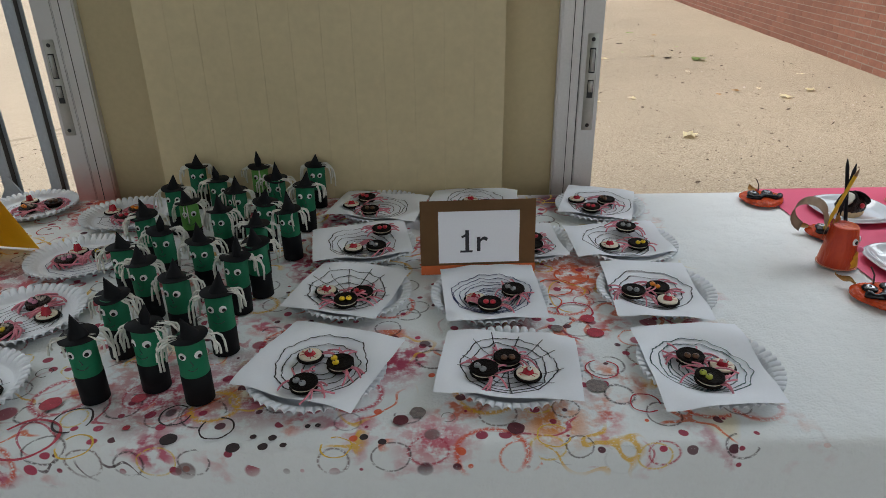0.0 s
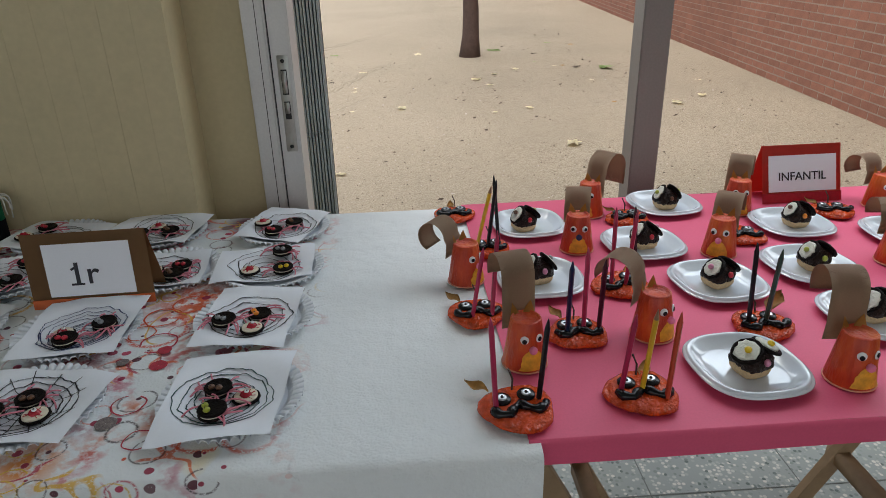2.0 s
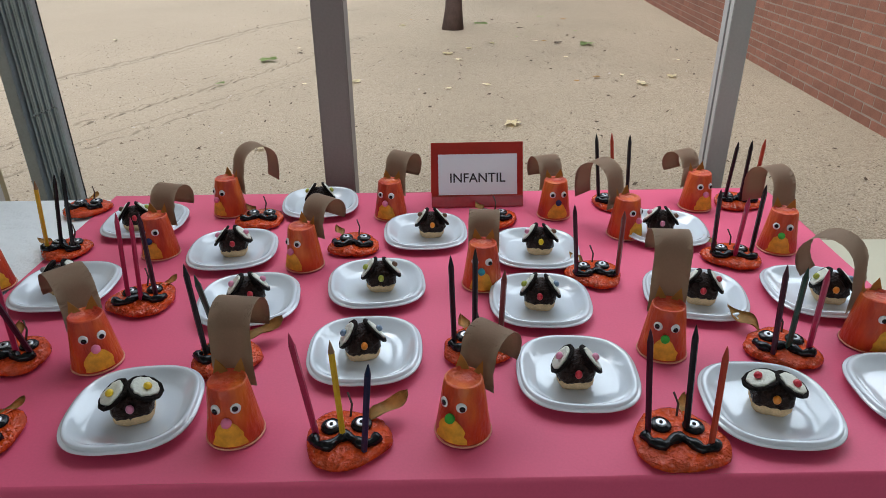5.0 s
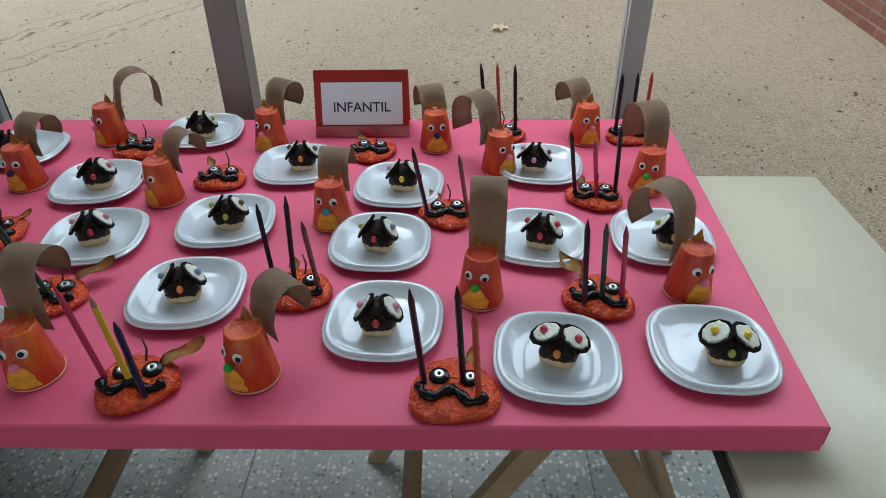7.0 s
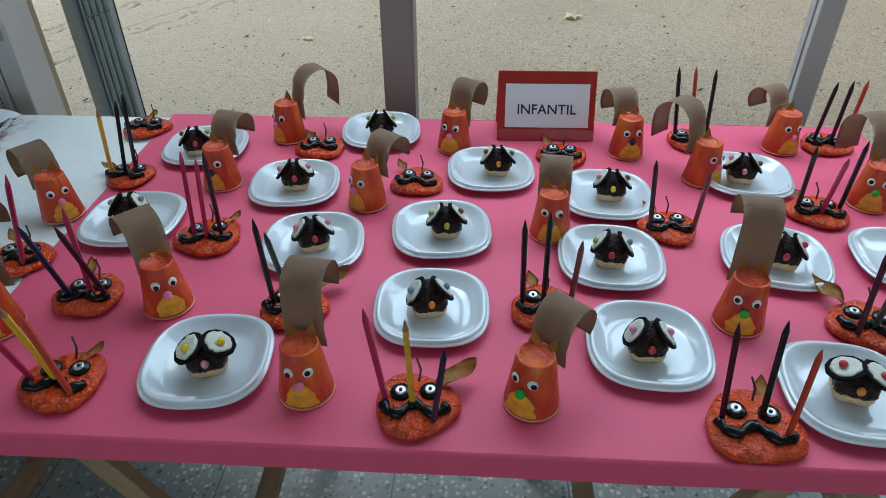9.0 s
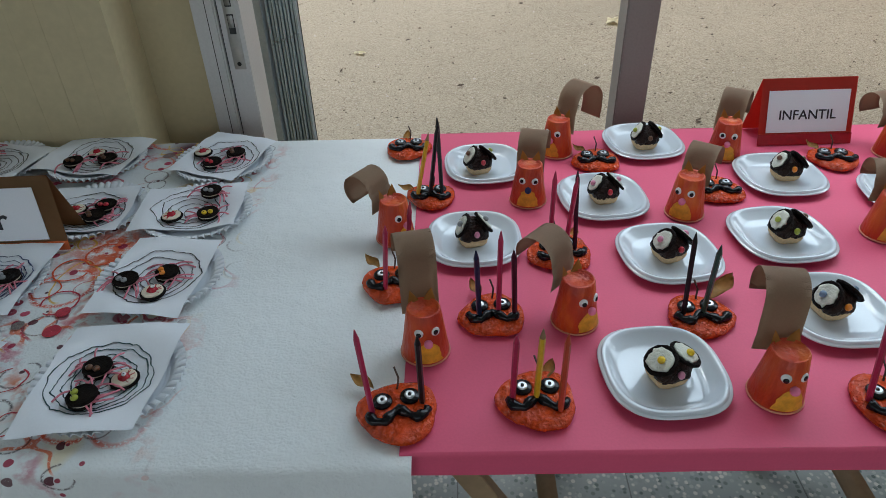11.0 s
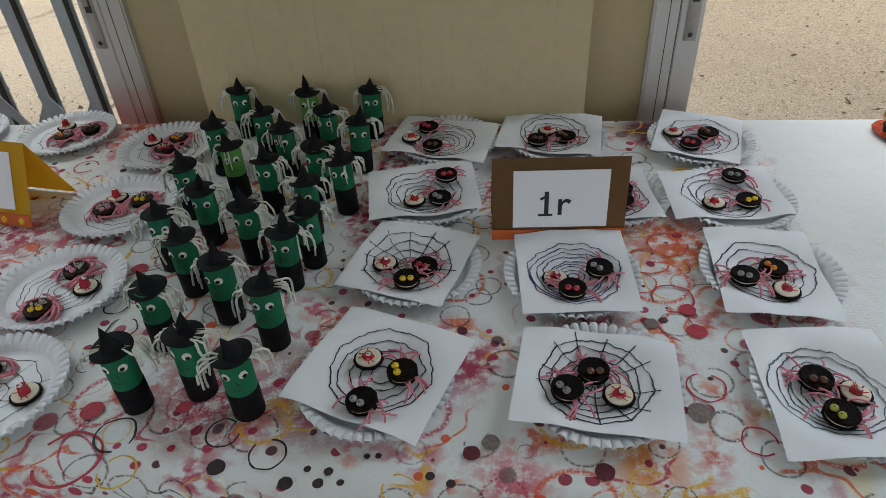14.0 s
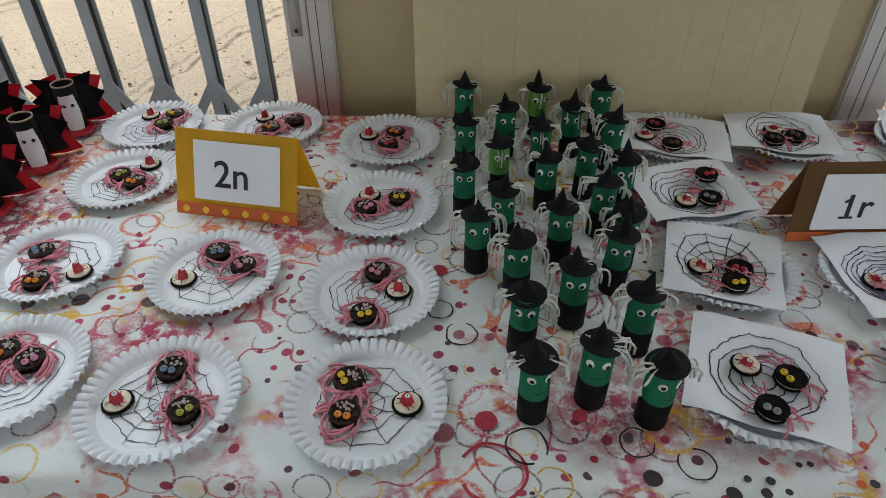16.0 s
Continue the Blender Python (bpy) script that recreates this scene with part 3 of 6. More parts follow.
def jamb(name, x, side):
    """Aluminium door frame with a lock strike plate; side is +1 where the opening lies towards +x."""
    e = thing(name, pose(x, 1.535, 0), "pale aluminium door frame with a steel lock plate", "door frame", kind="structure")
    s = side
    lo, hi = sorted((0.0, s * 0.045))
    part("frame_profile", boxed(lo, hi, 0.0, 0.10, 0, 2.62, 0.002), M_ALU if s > 0 else M_RED_SHEEN, e, smooth=False)
    lo, hi = sorted((-s * 0.052, -s * 0.003))
    part("frame_cover", boxed(lo, hi, -0.006, 0.10, 0, 2.62, 0.004), M_ALU if s > 0 else M_RED_SHEEN, e, smooth=False)
    lo, hi = sorted((-s * 0.0225, -s * 0.0210))
    part("cover_joint", boxed(lo, hi, -0.0066, -0.0058, 0, 2.62), M_DARK, e, smooth=False)
    # near-black fill paints the deep shadow between cover and profile
    lo, hi = sorted((-s * 0.003, 0.0))
    part("frame_groove_shade", boxed(lo, hi, 0.006, 0.09, 0, 2.62), M_DARK, e, smooth=False)
    c = s * 0.024
    plate = part("lock_plate", boxed(c - 0.012, c + 0.012, -0.003, 0.002, 0.870, 1.085, 0.001), M_LOCK, e, "satin steel lock plate")
    part("latch_slot", boxed(c - 0.006, c + 0.007, -0.0042, -0.0030, 1.000, 1.055), M_DARK, plate, smooth=False)
    part("latch_bolt", boxed(c - 0.0045, c + 0.0055, -0.0065, -0.0040, 1.003, 1.052, 0.0008), M_STEEL, plate)
    part("latch_slot", boxed(c - 0.006, c + 0.007, -0.0042, -0.0030, 0.945, 0.985), M_DARK, plate, smooth=False)
    part("latch_bolt", boxed(c - 0.0045, c + 0.0055, -0.0065, -0.0040, 0.958, 0.983, 0.0008), M_STEEL, plate)
    for z in (0.882, 1.073):
        sc = lathe([(0, 0.0006), (0.0045, 0.0006), (0.0045, 0)], 12)
        o = part("screw", sc, M_DARK, plate)
        o.matrix_local = pose(c, -0.0032, z, 90)
    return e


jamb("door_frame_right", 0.330, 1)
jamb("door_frame_left", -0.822, -1)


def post(name, x, shaded_front):
    e = thing(name, pose(x, 1.56 if not shaded_front else 1.62, 0), "slender upright glazing post of metal" if shaded_front else "brown-grey lacquered upright glazing post", "post", kind="structure")
    if shaded_front:
        # thin front plate added to carry the backlit shade in its colour
        part("backlit_post_face", boxed(0.0, 0.046, 0, 0.006, 0, 2.62, 0.0015), M_POST_BACKLIT, e, "post face darkened in its colour as if backlit", smooth=False)
        part("post_profile", boxed(0.002, 0.044, 0.006, 0.026, 0, 2.62, 0.001), M_ALU, e, smooth=False)
        part("post_groove", boxed(0.007, 0.039, 0.026, 0.034, 0, 2.62), M_DARK, e, smooth=False)
        part("post_edge", boxed(0.002, 0.044, 0.034, 0.058, 0, 2.62, 0.001), M_ALU, e, smooth=False)
    else:
        part("post_profile", boxed(0.001, 0.068, 0, 0.07, 0, 2.62, 0.003), M_POST, e, smooth=False)
    return e


post("window_post_1", 1.161, False)
post("window_post_2", 2.051, True)


def scissor_gate():
    """Folding security gate, drawn out, left of the pier."""
    e = thing("folding_gate", pose(0, 1.6, 0), "blue-grey folding metal security gate, drawn out", "gate")
    xs = [-0.945 - 0.119 * i for i in range(18)]
    for x in xs:
        b = boxed(x - 0.0125, x + 0.0115, -0.016, -0.010, -0.1, 2.5, 0.001)
        box(b, x - 0.0125, x - 0.0085, -0.0095, 0.014, -0.1, 2.5)
        box(b, x - 0.011, x + 0.013, 0.0145, 0.020, -0.1, 2.5, 0.001)
        bar = part("gate_bar", b, M_GATE, e, smooth=False)
        # dark core paints the shade inside the bar's hollow channel
        part("channel_shade", boxed(x - 0.008, x + 0.006, -0.0095, 0.014, -0.1, 2.5), M_DARK, bar, smooth=False)
    for z in (0.655, 1.30, 1.95):
        for a, b in zip(xs, xs[1:]):
            for u, v in ((a, b), (b, a)):
                p, q = Vector((u, 0.026 if u == a else -0.021, z + 0.095)), Vector((v, 0.026 if u == a else -0.021, z - 0.095))
                bm = bmesh.new()
                d = (q - p).normalized()
                w = Vector((-d.z, 0, d.x)) * 0.011
                t = Vector((0, 0.002, 0))
                f = bm.faces.new([bm.verts.new(p + w - t), bm.verts.new(q + w - t), bm.verts.new(q - w - t), bm.verts.new(p - w - t)])
                ext = bmesh.ops.extrude_face_region(bm, geom=[f])
                bmesh.ops.translate(bm, vec=2 * t, verts=[g for g in ext["geom"] if isinstance(g, bmesh.types.BMVert)])
                part("gate_strut", bm, M_GATE, e, smooth=False)


scissor_gate()


def folded_gate():
    e = thing("folded_gate", pose(0.285, 1.92, 0), "light grey security gate folded into a stack of bars", "gate")
    for i in range(9):
        x = 0.042 + 0.072 * i / 8
        part("gate_bar", boxed(x - 0.0031, x + 0.0027, -0.014 + 0.005 * (i % 2), 0.012, -0.15, 2.5, 0.0008), M_GRATE, e, smooth=False)
    # dark sheet added behind the stack to paint the shade between bars
    part("bar_gap_shade", boxed(0.036, 0.118, 0.012, 0.016, -0.15, 2.5), M_DARK, e, smooth=False)
    for z in (0.30, 0.80, 1.25, 1.70):
        for i in range(9):
            part("rivet", ball_mesh(0.042 + 0.072 * i / 8, -0.014, z + 0.03 * i / 9 + (0.004 if i % 2 else 0), 0.0035), M_GATE, e)
    part("gate_edge", boxed(0.0, 0.032, -0.03, 0.02, -0.15, 2.5, 0.002), M_GATE, e, smooth=False)


folded_gate()

# ---- outdoors ----


def ground_sheet():
    bm = bmesh.new()
    ys = [-300, -80, -20, -6, 1.2] + [1.72 + 0.09 * i for i in range(110)] + [11.7 + 0.6 * i for i in range(40)] + [40, 70, 130, 300]
    xs = [-300, -120, -50, -25] + [-14 + 0.55 * i for i in range(18)] + [-4.0 + 0.13 * i for i in range(76)] + [6.3, 8, 12, 25, 60, 150, 300]
    grid = []
    for y in ys:
        row = []
        for x in xs:
            z = 0.010 * noise.noise((x * 0.8, y * 0.8, 0)) + 0.006 * noise.noise((x * 3, y * 3, 5)) if y > 1.5 else 0.0
            # wheel ruts running off to one side
            u = (y - 5.38) - 2.4 * (x + 1.27)
            for k, dep in ((0.55, 0.045), (1.2, 0.02), (-0.95, 0.03), (5.3, 0.03)):
                if x < 0.8:
                    z -= dep * math.exp(-((u - k + 0.2 * math.sin(y)) / 0.11) ** 2) * min(1, (0.8 - x))
            # drier mound round the tree
            z += 0.05 * math.exp(-((x - 1.7) ** 2 + (y - 10.3) ** 2) / 1.2)
            row.append(bm.verts.new((x, y, -0.2 + z)))
        grid.append(row)
    for a, b in zip(grid, grid[1:]):
        for i in range(len(xs) - 1):
            bm.faces.new((a[i], a[i + 1], b[i + 1], b[i]))
    return tagged(part("ground", bm, M_SAND), "dry sandy schoolyard ground with ruts and pebbles", "ground", kind="structure")


ground_sheet()


def tree():
    e = thing("tree", pose(1.66, 10.3, -0.2), "slim dark-barked tree rooted in the sandy yard", "tree")
    pts = [(0.02 * math.sin(i * 0.9), 0.015 * math.cos(i), 0.35 * i) for i in range(14)]
    part("trunk", tube(pts, [0.17, 0.125] + [0.115 - 0.004 * i for i in range(12)], 14), M_BARK, e)
    r = random.Random(3)
    crown = bmesh.new()
    for k in range(7):
        a, base = 2 * math.pi * k / 7, Vector(pts[9 + k % 5])
        tip = base + Vector((1.5 * math.cos(a), 1.5 * math.sin(a), 1.1 + 0.4 * r.random()))
        mid = (base + tip) / 2 + Vector((0, 0, 0.25))
        part("limb", tube([base, mid, tip], [0.05, 0.032, 0.012], 8), M_BARK, e)
        for _ in range(160):
            c = mid.lerp(tip, r.random() * 1.2) + Vector((r.gauss(0, 0.45), r.gauss(0, 0.45), r.gauss(0, 0.4)))
            u = Vector((r.gauss(0, 1), r.gauss(0, 1), r.gauss(0, 0.5))).normalized() * 0.09
            w = u.orthogonal().normalized() * 0.06
            crown.faces.new([crown.verts.new(c + v) for v in (u, w, -u, -w)])
    part("crown", crown, M_LEAF_GREEN, e, smooth=False)


tree()


def fallen_leaf(x, y, size, mat, seed):
    r = random.Random(seed)
    bm = bmesh.new()
    c = bm.verts.new((0, 0, 0.02 * size / 0.1))
    ring = []
    for k in range(14):
        a = 2 * math.pi * k / 14
        rad = size * (0.55 + 0.45 * abs(math.sin(a * 2.5 + seed))) * r.uniform(0.8, 1.1)
        ring.append(bm.verts.new((rad * math.cos(a), 0.7 * rad * math.sin(a), size * r.uniform(0.02, 0.24))))
    for k in range(14):
        bm.faces.new((c, ring[k], ring[(k + 1) % 14]))
    solid(bm, 0.002)
    ob = part("fallen_leaf", bm, mat, smooth=False)
    ob.matrix_world = pose(x, y, -0.2 + 0.012 + 0.010 * noise.noise((x * 0.8, y * 0.8, 0)) + 0.006 * noise.noise((x * 3, y * 3, 5)), 0, 0, 57 * seed)
    tagged(ob, "curled green leaf fallen on the sand" if mat is M_LEAF_GREEN else "dark withered leaf fallen on the sand" if mat is M_LITTER else "curled pale dry leaf fallen on the sand", "leaf", "leaves on the ground")


for i, (x, y, sz, g) in enumerate((
        (2.024, 5.357, 0.10, 0), (3.453, 6.741, 0.085, 0), (0.131, 4.762, 0.05, 0), (-0.56, 8.17, 0.14, 1), (3.383, 9.094, 0.15, 1), (1.675, 8.113, 0.06, 0), (0.055, 7.96, 0.05, 0),
        (1.48, 9.83, 0.08, 0), (2.12, 11.0, 0.16, 1), (0.10, 9.29, 0.06, 0), (-3.05, 9.76, 0.06, 0), (2.25, 3.25, 0.04, 0), (2.75, 9.4, 0.05, 0), (0.9, 10.9, 0.12, 0), (4.2, 8.0, 0.05, 0))):
    fallen_leaf(x, y, sz, M_LEAF_GREEN if g else M_LEAF_OUT, i + 1)


lr = random.Random(77)
for i in range(36):
    fallen_leaf(lr.uniform(-0.8, 3.9), 6.4 + 5.6 * lr.random(), lr.uniform(0.03, 0.085), (M_LEAF_OUT, M_LEAF, M_LEAF_OUT, M_LEAF_OUT, M_LEAF_GREEN, M_LITTER)[i % 6], i + 40)


def litter():
    bm = bmesh.new()
    r = random.Random(11)
    for _ in range(1500):
        y = 2.2 + 12 * r.random() ** 1.3
        x = r.uniform(-3.5, 4.6)
        if r.random() < 0.35:
            x, y = r.gauss(1.6, 1.3), r.gauss(9.6, 1.0)
        z = -0.197 + 0.010 * noise.noise((x * 0.8, y * 0.8, 0)) + 0.006 * noise.noise((x * 3, y * 3, 5))
        s, a = 0.005 + 0.026 * r.random() ** 3, r.uniform(0, 6.3)
        u, w = Vector((math.cos(a), math.sin(a), r.uniform(-0.2, 0.5))) * s, Vector((-math.sin(a), math.cos(a), 0.3)) * s * r.uniform(0.2, 0.6)
        c = Vector((x, y, z + s * 0.4))
        bm.faces.new([bm.verts.new(c + v) for v in (u, w, -u, -w)])
    ob = part("leaf_litter", bm, M_LITTER, smooth=False)
    tagged(ob, "scattered twigs and dark leaf bits on the sand", "litter", kind="stuff")


litter()


def pebbles():
    """Loose grit strewn over the sand, densest near the building."""
    r = random.Random(21)
    vs, fs = [], []
    for _ in range(14000):
        y = 1.9 + 9.5 * r.random() ** 1.6
        x = r.uniform(-3.2, 4.7)
        s = r.uniform(0.003, 0.009) * (1.9 if r.random() < 0.05 else 1)
        z = -0.2 + 0.010 * noise.noise((x * 0.8, y * 0.8, 0)) + 0.006 * noise.noise((x * 3, y * 3, 5))
        k, a = len(vs), r.uniform(0, 6.3)
        for i in range(5):
            t = a + i * 1.2566
            vs.append((x + s * r.uniform(0.7, 1.2) * math.cos(t), y + s * r.uniform(0.7, 1.2) * math.sin(t), z - 0.001))
        vs.append((x, y, z + s * r.uniform(0.5, 0.9)))
        fs += [(k + i, k + (i + 1) % 5, k + 5) for i in range(5)]
    me = bpy.data.meshes.new("pebbles")
    me.from_pydata(vs, [], fs)
    me.materials.append(M_PEBBLE)
    tagged(new("pebbles", me), "loose dark and pale grit strewn over the sand", "pebbles", kind="stuff")


M_PEBBLE = material("mixed_grit", (0.27, 0.205, 0.145), rough=0.9)
_g = Graph(M_PEBBLE)
_isl = _g.n.new("ShaderNodeNewGeometry").outputs["Random Per Island"]
_g.l.new(_g.ramp(_isl, [(0.0, (0.10, 0.075, 0.05)), (0.45, (0.26, 0.20, 0.14)), (0.75, (0.45, 0.36, 0.27)), (0.95, (0.66, 0.60, 0.52))]), _g.b.inputs["Base Color"])
pebbles()


# ---- tables ----
SKEW = 0.45


def drape(x0, x1, y0, y1, drop_front, drop_back, side_left, side_right, thick_r, ripple, seed, step=0.03):
    """A cloth or paper over a table top: flat above, rounded over the edges, hanging with soft folds."""
    def section(a0, a1, d0, d1):
        pts = []
        for d, a, s in ((d0, a0, 1), (d1, a1, -1)):
            side = []
            if d > 0:
                n = max(2, int(d / 0.02))
                side += [(a, -thick_r - (d - thick_r) * (n - i) / n, 1.0 * (n - i) / n) for i in range(n + 1)]
                side += [(a + s * thick_r * (1 - math.cos(t)), -thick_r * (1 - math.sin(t)), 0) for t in (0.5, 1.0)]
                side.append((a + s * thick_r, 0, 0))
            else:
                side.append((a, 0, 0))
            pts.append(side)
        lo, hi = pts[0], pts[1][::-1]
        m = max(2, int((hi[0][0] - lo[-1][0]) / step))
        mid = [(lo[-1][0] + (hi[0][0] - lo[-1][0]) * i / m, 0, 0) for i in range(1, m)]
        return lo + mid + hi
    bm = bmesh.new()
    cols, rows = section(x0, x1, side_left, side_right), section(y0, y1, drop_front, drop_back)
    grid = []
    for y, zy, hy in rows:
        row = []
        for x, zx, hx in cols:
            dz = 0.0012 * noise.noise((x * 6, y * 6, seed)) if zy == 0 and zx == 0 else 0.0
            sway = ripple * hy * (0.6 * math.sin(x * 9 + seed) + noise.noise((x * 5, 3, seed)))
            outw = -1 if y < (y0 + y1) / 2 else 1
            row.append(bm.verts.new((x + ripple * 0.5 * hx * noise.noise((y * 8, 1, seed)), y + outw * (sway + 0.3 * ripple * hy), min(zy, 0) + min(zx, 0) * (1 if zy == 0 else 0) + dz)))
        grid.append(row)
    for a, b in zip(grid, grid[1:]):
        for i in range(len(cols) - 1):
            bm.faces.new((a[i], a[i + 1], b[i + 1], b[i]))
    return bm


def trestle_table(x0, x1, stands, label):
    """A board on folding trestles whose legs cross just under the top."""
    e = thing("trestle_table", pose(0.74, 0.635, 0, 0, 0, SKEW), label, "table")
    part("tabletop", boxed(x0 + 0.012, x1 - 0.012, 0.014, 0.796, TOP - 0.034, TOP - 0.004, 0.003), M_WOOD, e)
    for x in stands:
        for y in (0.140, 0.560):
            for sx in (-1, 1):
                leg = bmesh.new()
                yy = y + 0.015 * sx
                p, q = Vector((x - 0.024 * sx, yy, TOP - 0.038)), Vector((x + 0.345 * sx, yy, 0.0))
                a, b = Vector((0.021, 0, 0)), Vector((0, 0.012, 0))
                vs = [leg.verts.new(c + u * a + v * b) for c in (p, q) for u, v in ((-1, -1), (1, -1), (1, 1), (-1, 1))]
                for f in ((0, 1, 2, 3), (7, 6, 5, 4), (0, 4, 5, 1), (1, 5, 6, 2), (2, 6, 7, 3), (3, 7, 4, 0)):
                    leg.faces.new([vs[i] for i in f])
                bmesh.ops.bevel(leg, geom=list(leg.edges), offset=0.002, segments=1, affect="EDGES")
                part("leg", leg, M_WOOD, e, smooth=False)
        for sx in (-1, 1):
            part("cross_rail", boxed(x + 0.245 * sx - 0.018, x + 0.245 * sx + 0.018, 0.13, 0.57, 0.165, 0.200, 0.003), M_WOOD, e)
        part("top_rail", boxed(x - 0.03, x + 0.03, 0.04, 0.77, TOP - 0.066, TOP - 0.036, 0.003), M_WOOD, e)
    return e


trestle_table(0.0, 1.345, (0.0, 1.105), "pale pine trestle table under pink paper")
trestle_table(-2.3, -0.02, (-1.95, -0.85), "pale pine trestle table hidden under a printed cloth")

cloth = part("tablecloth", drape(-2.35, 0.016, -0.020, 0.818, 0.34, 0.25, 0.3, 0, 0.014, 0.010, 3.0), M_CLOTH)
cloth.matrix_world = pose(0.74, 0.633, TOP, 0, 0, SKEW) @ Matrix.Translation((0, 0, -0.0022))
tagged(cloth, "white cloth covered with red, black and yellow children's paint prints", "tablecloth")
pink = thing("paper_cover", pose(0.742, 0.633, TOP + 0.0005, 0, 0, SKEW), "bright pink paper cover folded over the table edges", "paper cover")
sheet_bm = drape(0.0, 1.340, 0.006, 0.820, 0, 0, 0, 0, 0.004, 0.002, 8.0)
for v in sheet_bm.verts:
    v.co.x *= 1 + 0.030 * v.co.y / 0.8
part("sheet", sheet_bm, M_PINK, pink)


def flap(length, drop, seed):
    """The turned-down border of the paper, rounded at the fold and a little wavy."""
    bm = bmesh.new()
    rows = []
    prof = [(0.0, 0.0), (-0.0022, -0.0010), (-0.0036, -0.0034)] + [(-0.0038, -0.006 - (drop - 0.006) * i / 5) for i in range(6)]
    n = int(length / 0.03)
    for k in range(n + 1):
        x = length * k / n
        rows.append([bm.verts.new((x, y + 0.0022 * (-z / drop) * noise.noise((x * 7, seed, 0)), z * (1 + 0.05 * noise.noise((x * 4, seed, 3))) if z < -0.03 else z)) for y, z in prof])
    for a, b in zip(rows, rows[1:]):
        for i in range(len(prof) - 1):
            bm.faces.new((a[i], a[i + 1], b[i + 1], b[i]))
    return bm


for nm, m, ln, dr in (("front_flap", pose(0, 0.006, 0), 1.340, 0.036), ("side_flap", pose(1.340, 0.006, 0, 0, 0, 87.2), 0.815, 0.03), ("back_flap", pose(1.381, 0.820, 0, 0, 0, 180), 1.381, 0.05)):
    part(nm, flap(ln, dr, len(nm)), M_PINK, pink, "turned-down pink paper border").matrix_local = m

PAINT = {"k": material("black_print_paint", (0.035, 0.02, 0.022), rough=0.7, vary=0.5, scale=120, fine=500), "m": material("maroon_print_paint", (0.10, 0.012, 0.022), rough=0.7, vary=0.4, scale=120, fine=500),
         "g": material("grey_print_paint", (0.22, 0.18, 0.17), rough=0.8, vary=0.7, scale=200, fine=700), "r": material("red_print_paint", (0.46, 0.035, 0.06), rough=0.7, vary=0.4, scale=120, fine=500),
         "o": material("orange_red_print_paint", (0.66, 0.10, 0.03), rough=0.7, vary=0.4, scale=120, fine=500), "y": material("ochre_print_paint", (0.72, 0.47, 0.06), rough=0.7, vary=0.4, scale=120, fine=500)}


def paint_print(x, y, radius, filled, tint, seed):
    """A dab or a stamped ring of thick paint, broken and uneven."""
    r = random.Random(seed)
    bm = bmesh.new()
    n, last, first = 40, None, None
    gap = r.uniform(0, 6.28)
    for k in range(n + 1):
        a = 2 * math.pi * k / n
        f = 1 + 0.10 * noise.noise((1.5 * math.cos(a), 1.5 * math.sin(a), seed * 3.1))
        wd = radius * (1.0 if filled else 0.05 + 0.05 * (1 + noise.noise((2 * math.cos(a), 2 * math.sin(a), seed * 1.7))))
        if not filled and abs((a - gap + math.pi) % (2 * math.pi) - math.pi) < 0.35:
            last = None
            continue
        o = (radius * f * math.cos(a), radius * f * math.sin(a), 0.0)
        i = (max(0.0, radius * f - wd) * math.cos(a), max(0.0, radius * f - wd) * math.sin(a), 0.0)
        pair = (bm.verts.new(o), bm.verts.new(i))
        if last:
            bm.faces.new((last[0], pair[0], pair[1], last[1]))
        last = pair
    bmesh.ops.remove_doubles(bm, verts=bm.verts, dist=1e-6)
    o = part("paint_print", bm, PAINT[tint], cloth, smooth=False)
    o.matrix_world = pose(x, y, TOP - 0.0005 + 0.0004 * (seed % 3))


PRINTS = {"rk": [(-0.515, 0.758, 0.011), (-0.247, 0.642, 0.021), (-0.305, 0.667, 0.020), (-0.500, 0.826, 0.021), (-0.426, 0.658, 0.024), (-0.53, 0.87, 0.018), (-0.50, 1.02, 0.020)],
          "rr": [(-0.464, 0.625, 0.037), (0.235, 0.757, 0.022), (-0.776, 1.249, 0.023), (0.225, 0.909, 0.028), (0.273, 0.684, 0.019)],
          "ry": [(-0.401, 0.612, 0.021), (-0.100, 0.607, 0.018), (-0.750, 1.173, 0.020), (0.15, 0.625, 0.02)], "rg": [(0.028, 0.659, 0.009)], "ro": [(0.189, 0.941, 0.022), (0.207, 0.990, 0.030), (0.24, 1.03, 0.03)],
          "fk": [(-0.297, 0.623, 0.010), (-0.176, 0.624, 0.005), (-0.184, 0.610, 0.006), (-0.218, 0.608, 0.008), (-0.070, 0.624, 0.005), (-0.048, 0.617, 0.005), (-0.161, 0.612, 0.004), (-0.199, 0.626, 0.004), (-0.139, 0.645, 0.0035), (-0.127, 0.646, 0.0035)],
          "fm": [(-0.029, 0.654, 0.0095), (0.108, 0.639, 0.0105)], "fg": [(-0.009, 0.669, 0.010), (0.220, 0.720, 0.0135), (0.19, 0.86, 0.009)], "fr": [(0.244, 0.848, 0.0125), (0.241, 0.888, 0.0105), (-0.363, 0.700, 0.009), (-0.534, 0.952, 0.012), (-0.355, 0.644, 0.0045), (-0.47, 0.69, 0.013)]}
for kind, spots in PRINTS.items():
    for i, (x, y, r) in enumerate(spots):
        paint_print(x, y, r, kind[0] == "f", kind[1], i + 10 * len(spots))

desk = thing("school_desk", pose(1.985, 0.13, 0), "plain cream laminate desk standing beside the pink table", "desk")
part("desktop", boxed(0, 0.395, 0, 1.185, 0.675, 0.700, 0.006), M_DESK, desk)
part("edge_band", boxed(-0.004, 0.0, 0.01, 1.175, 0.678, 0.697), M_DARK, desk, smooth=False)
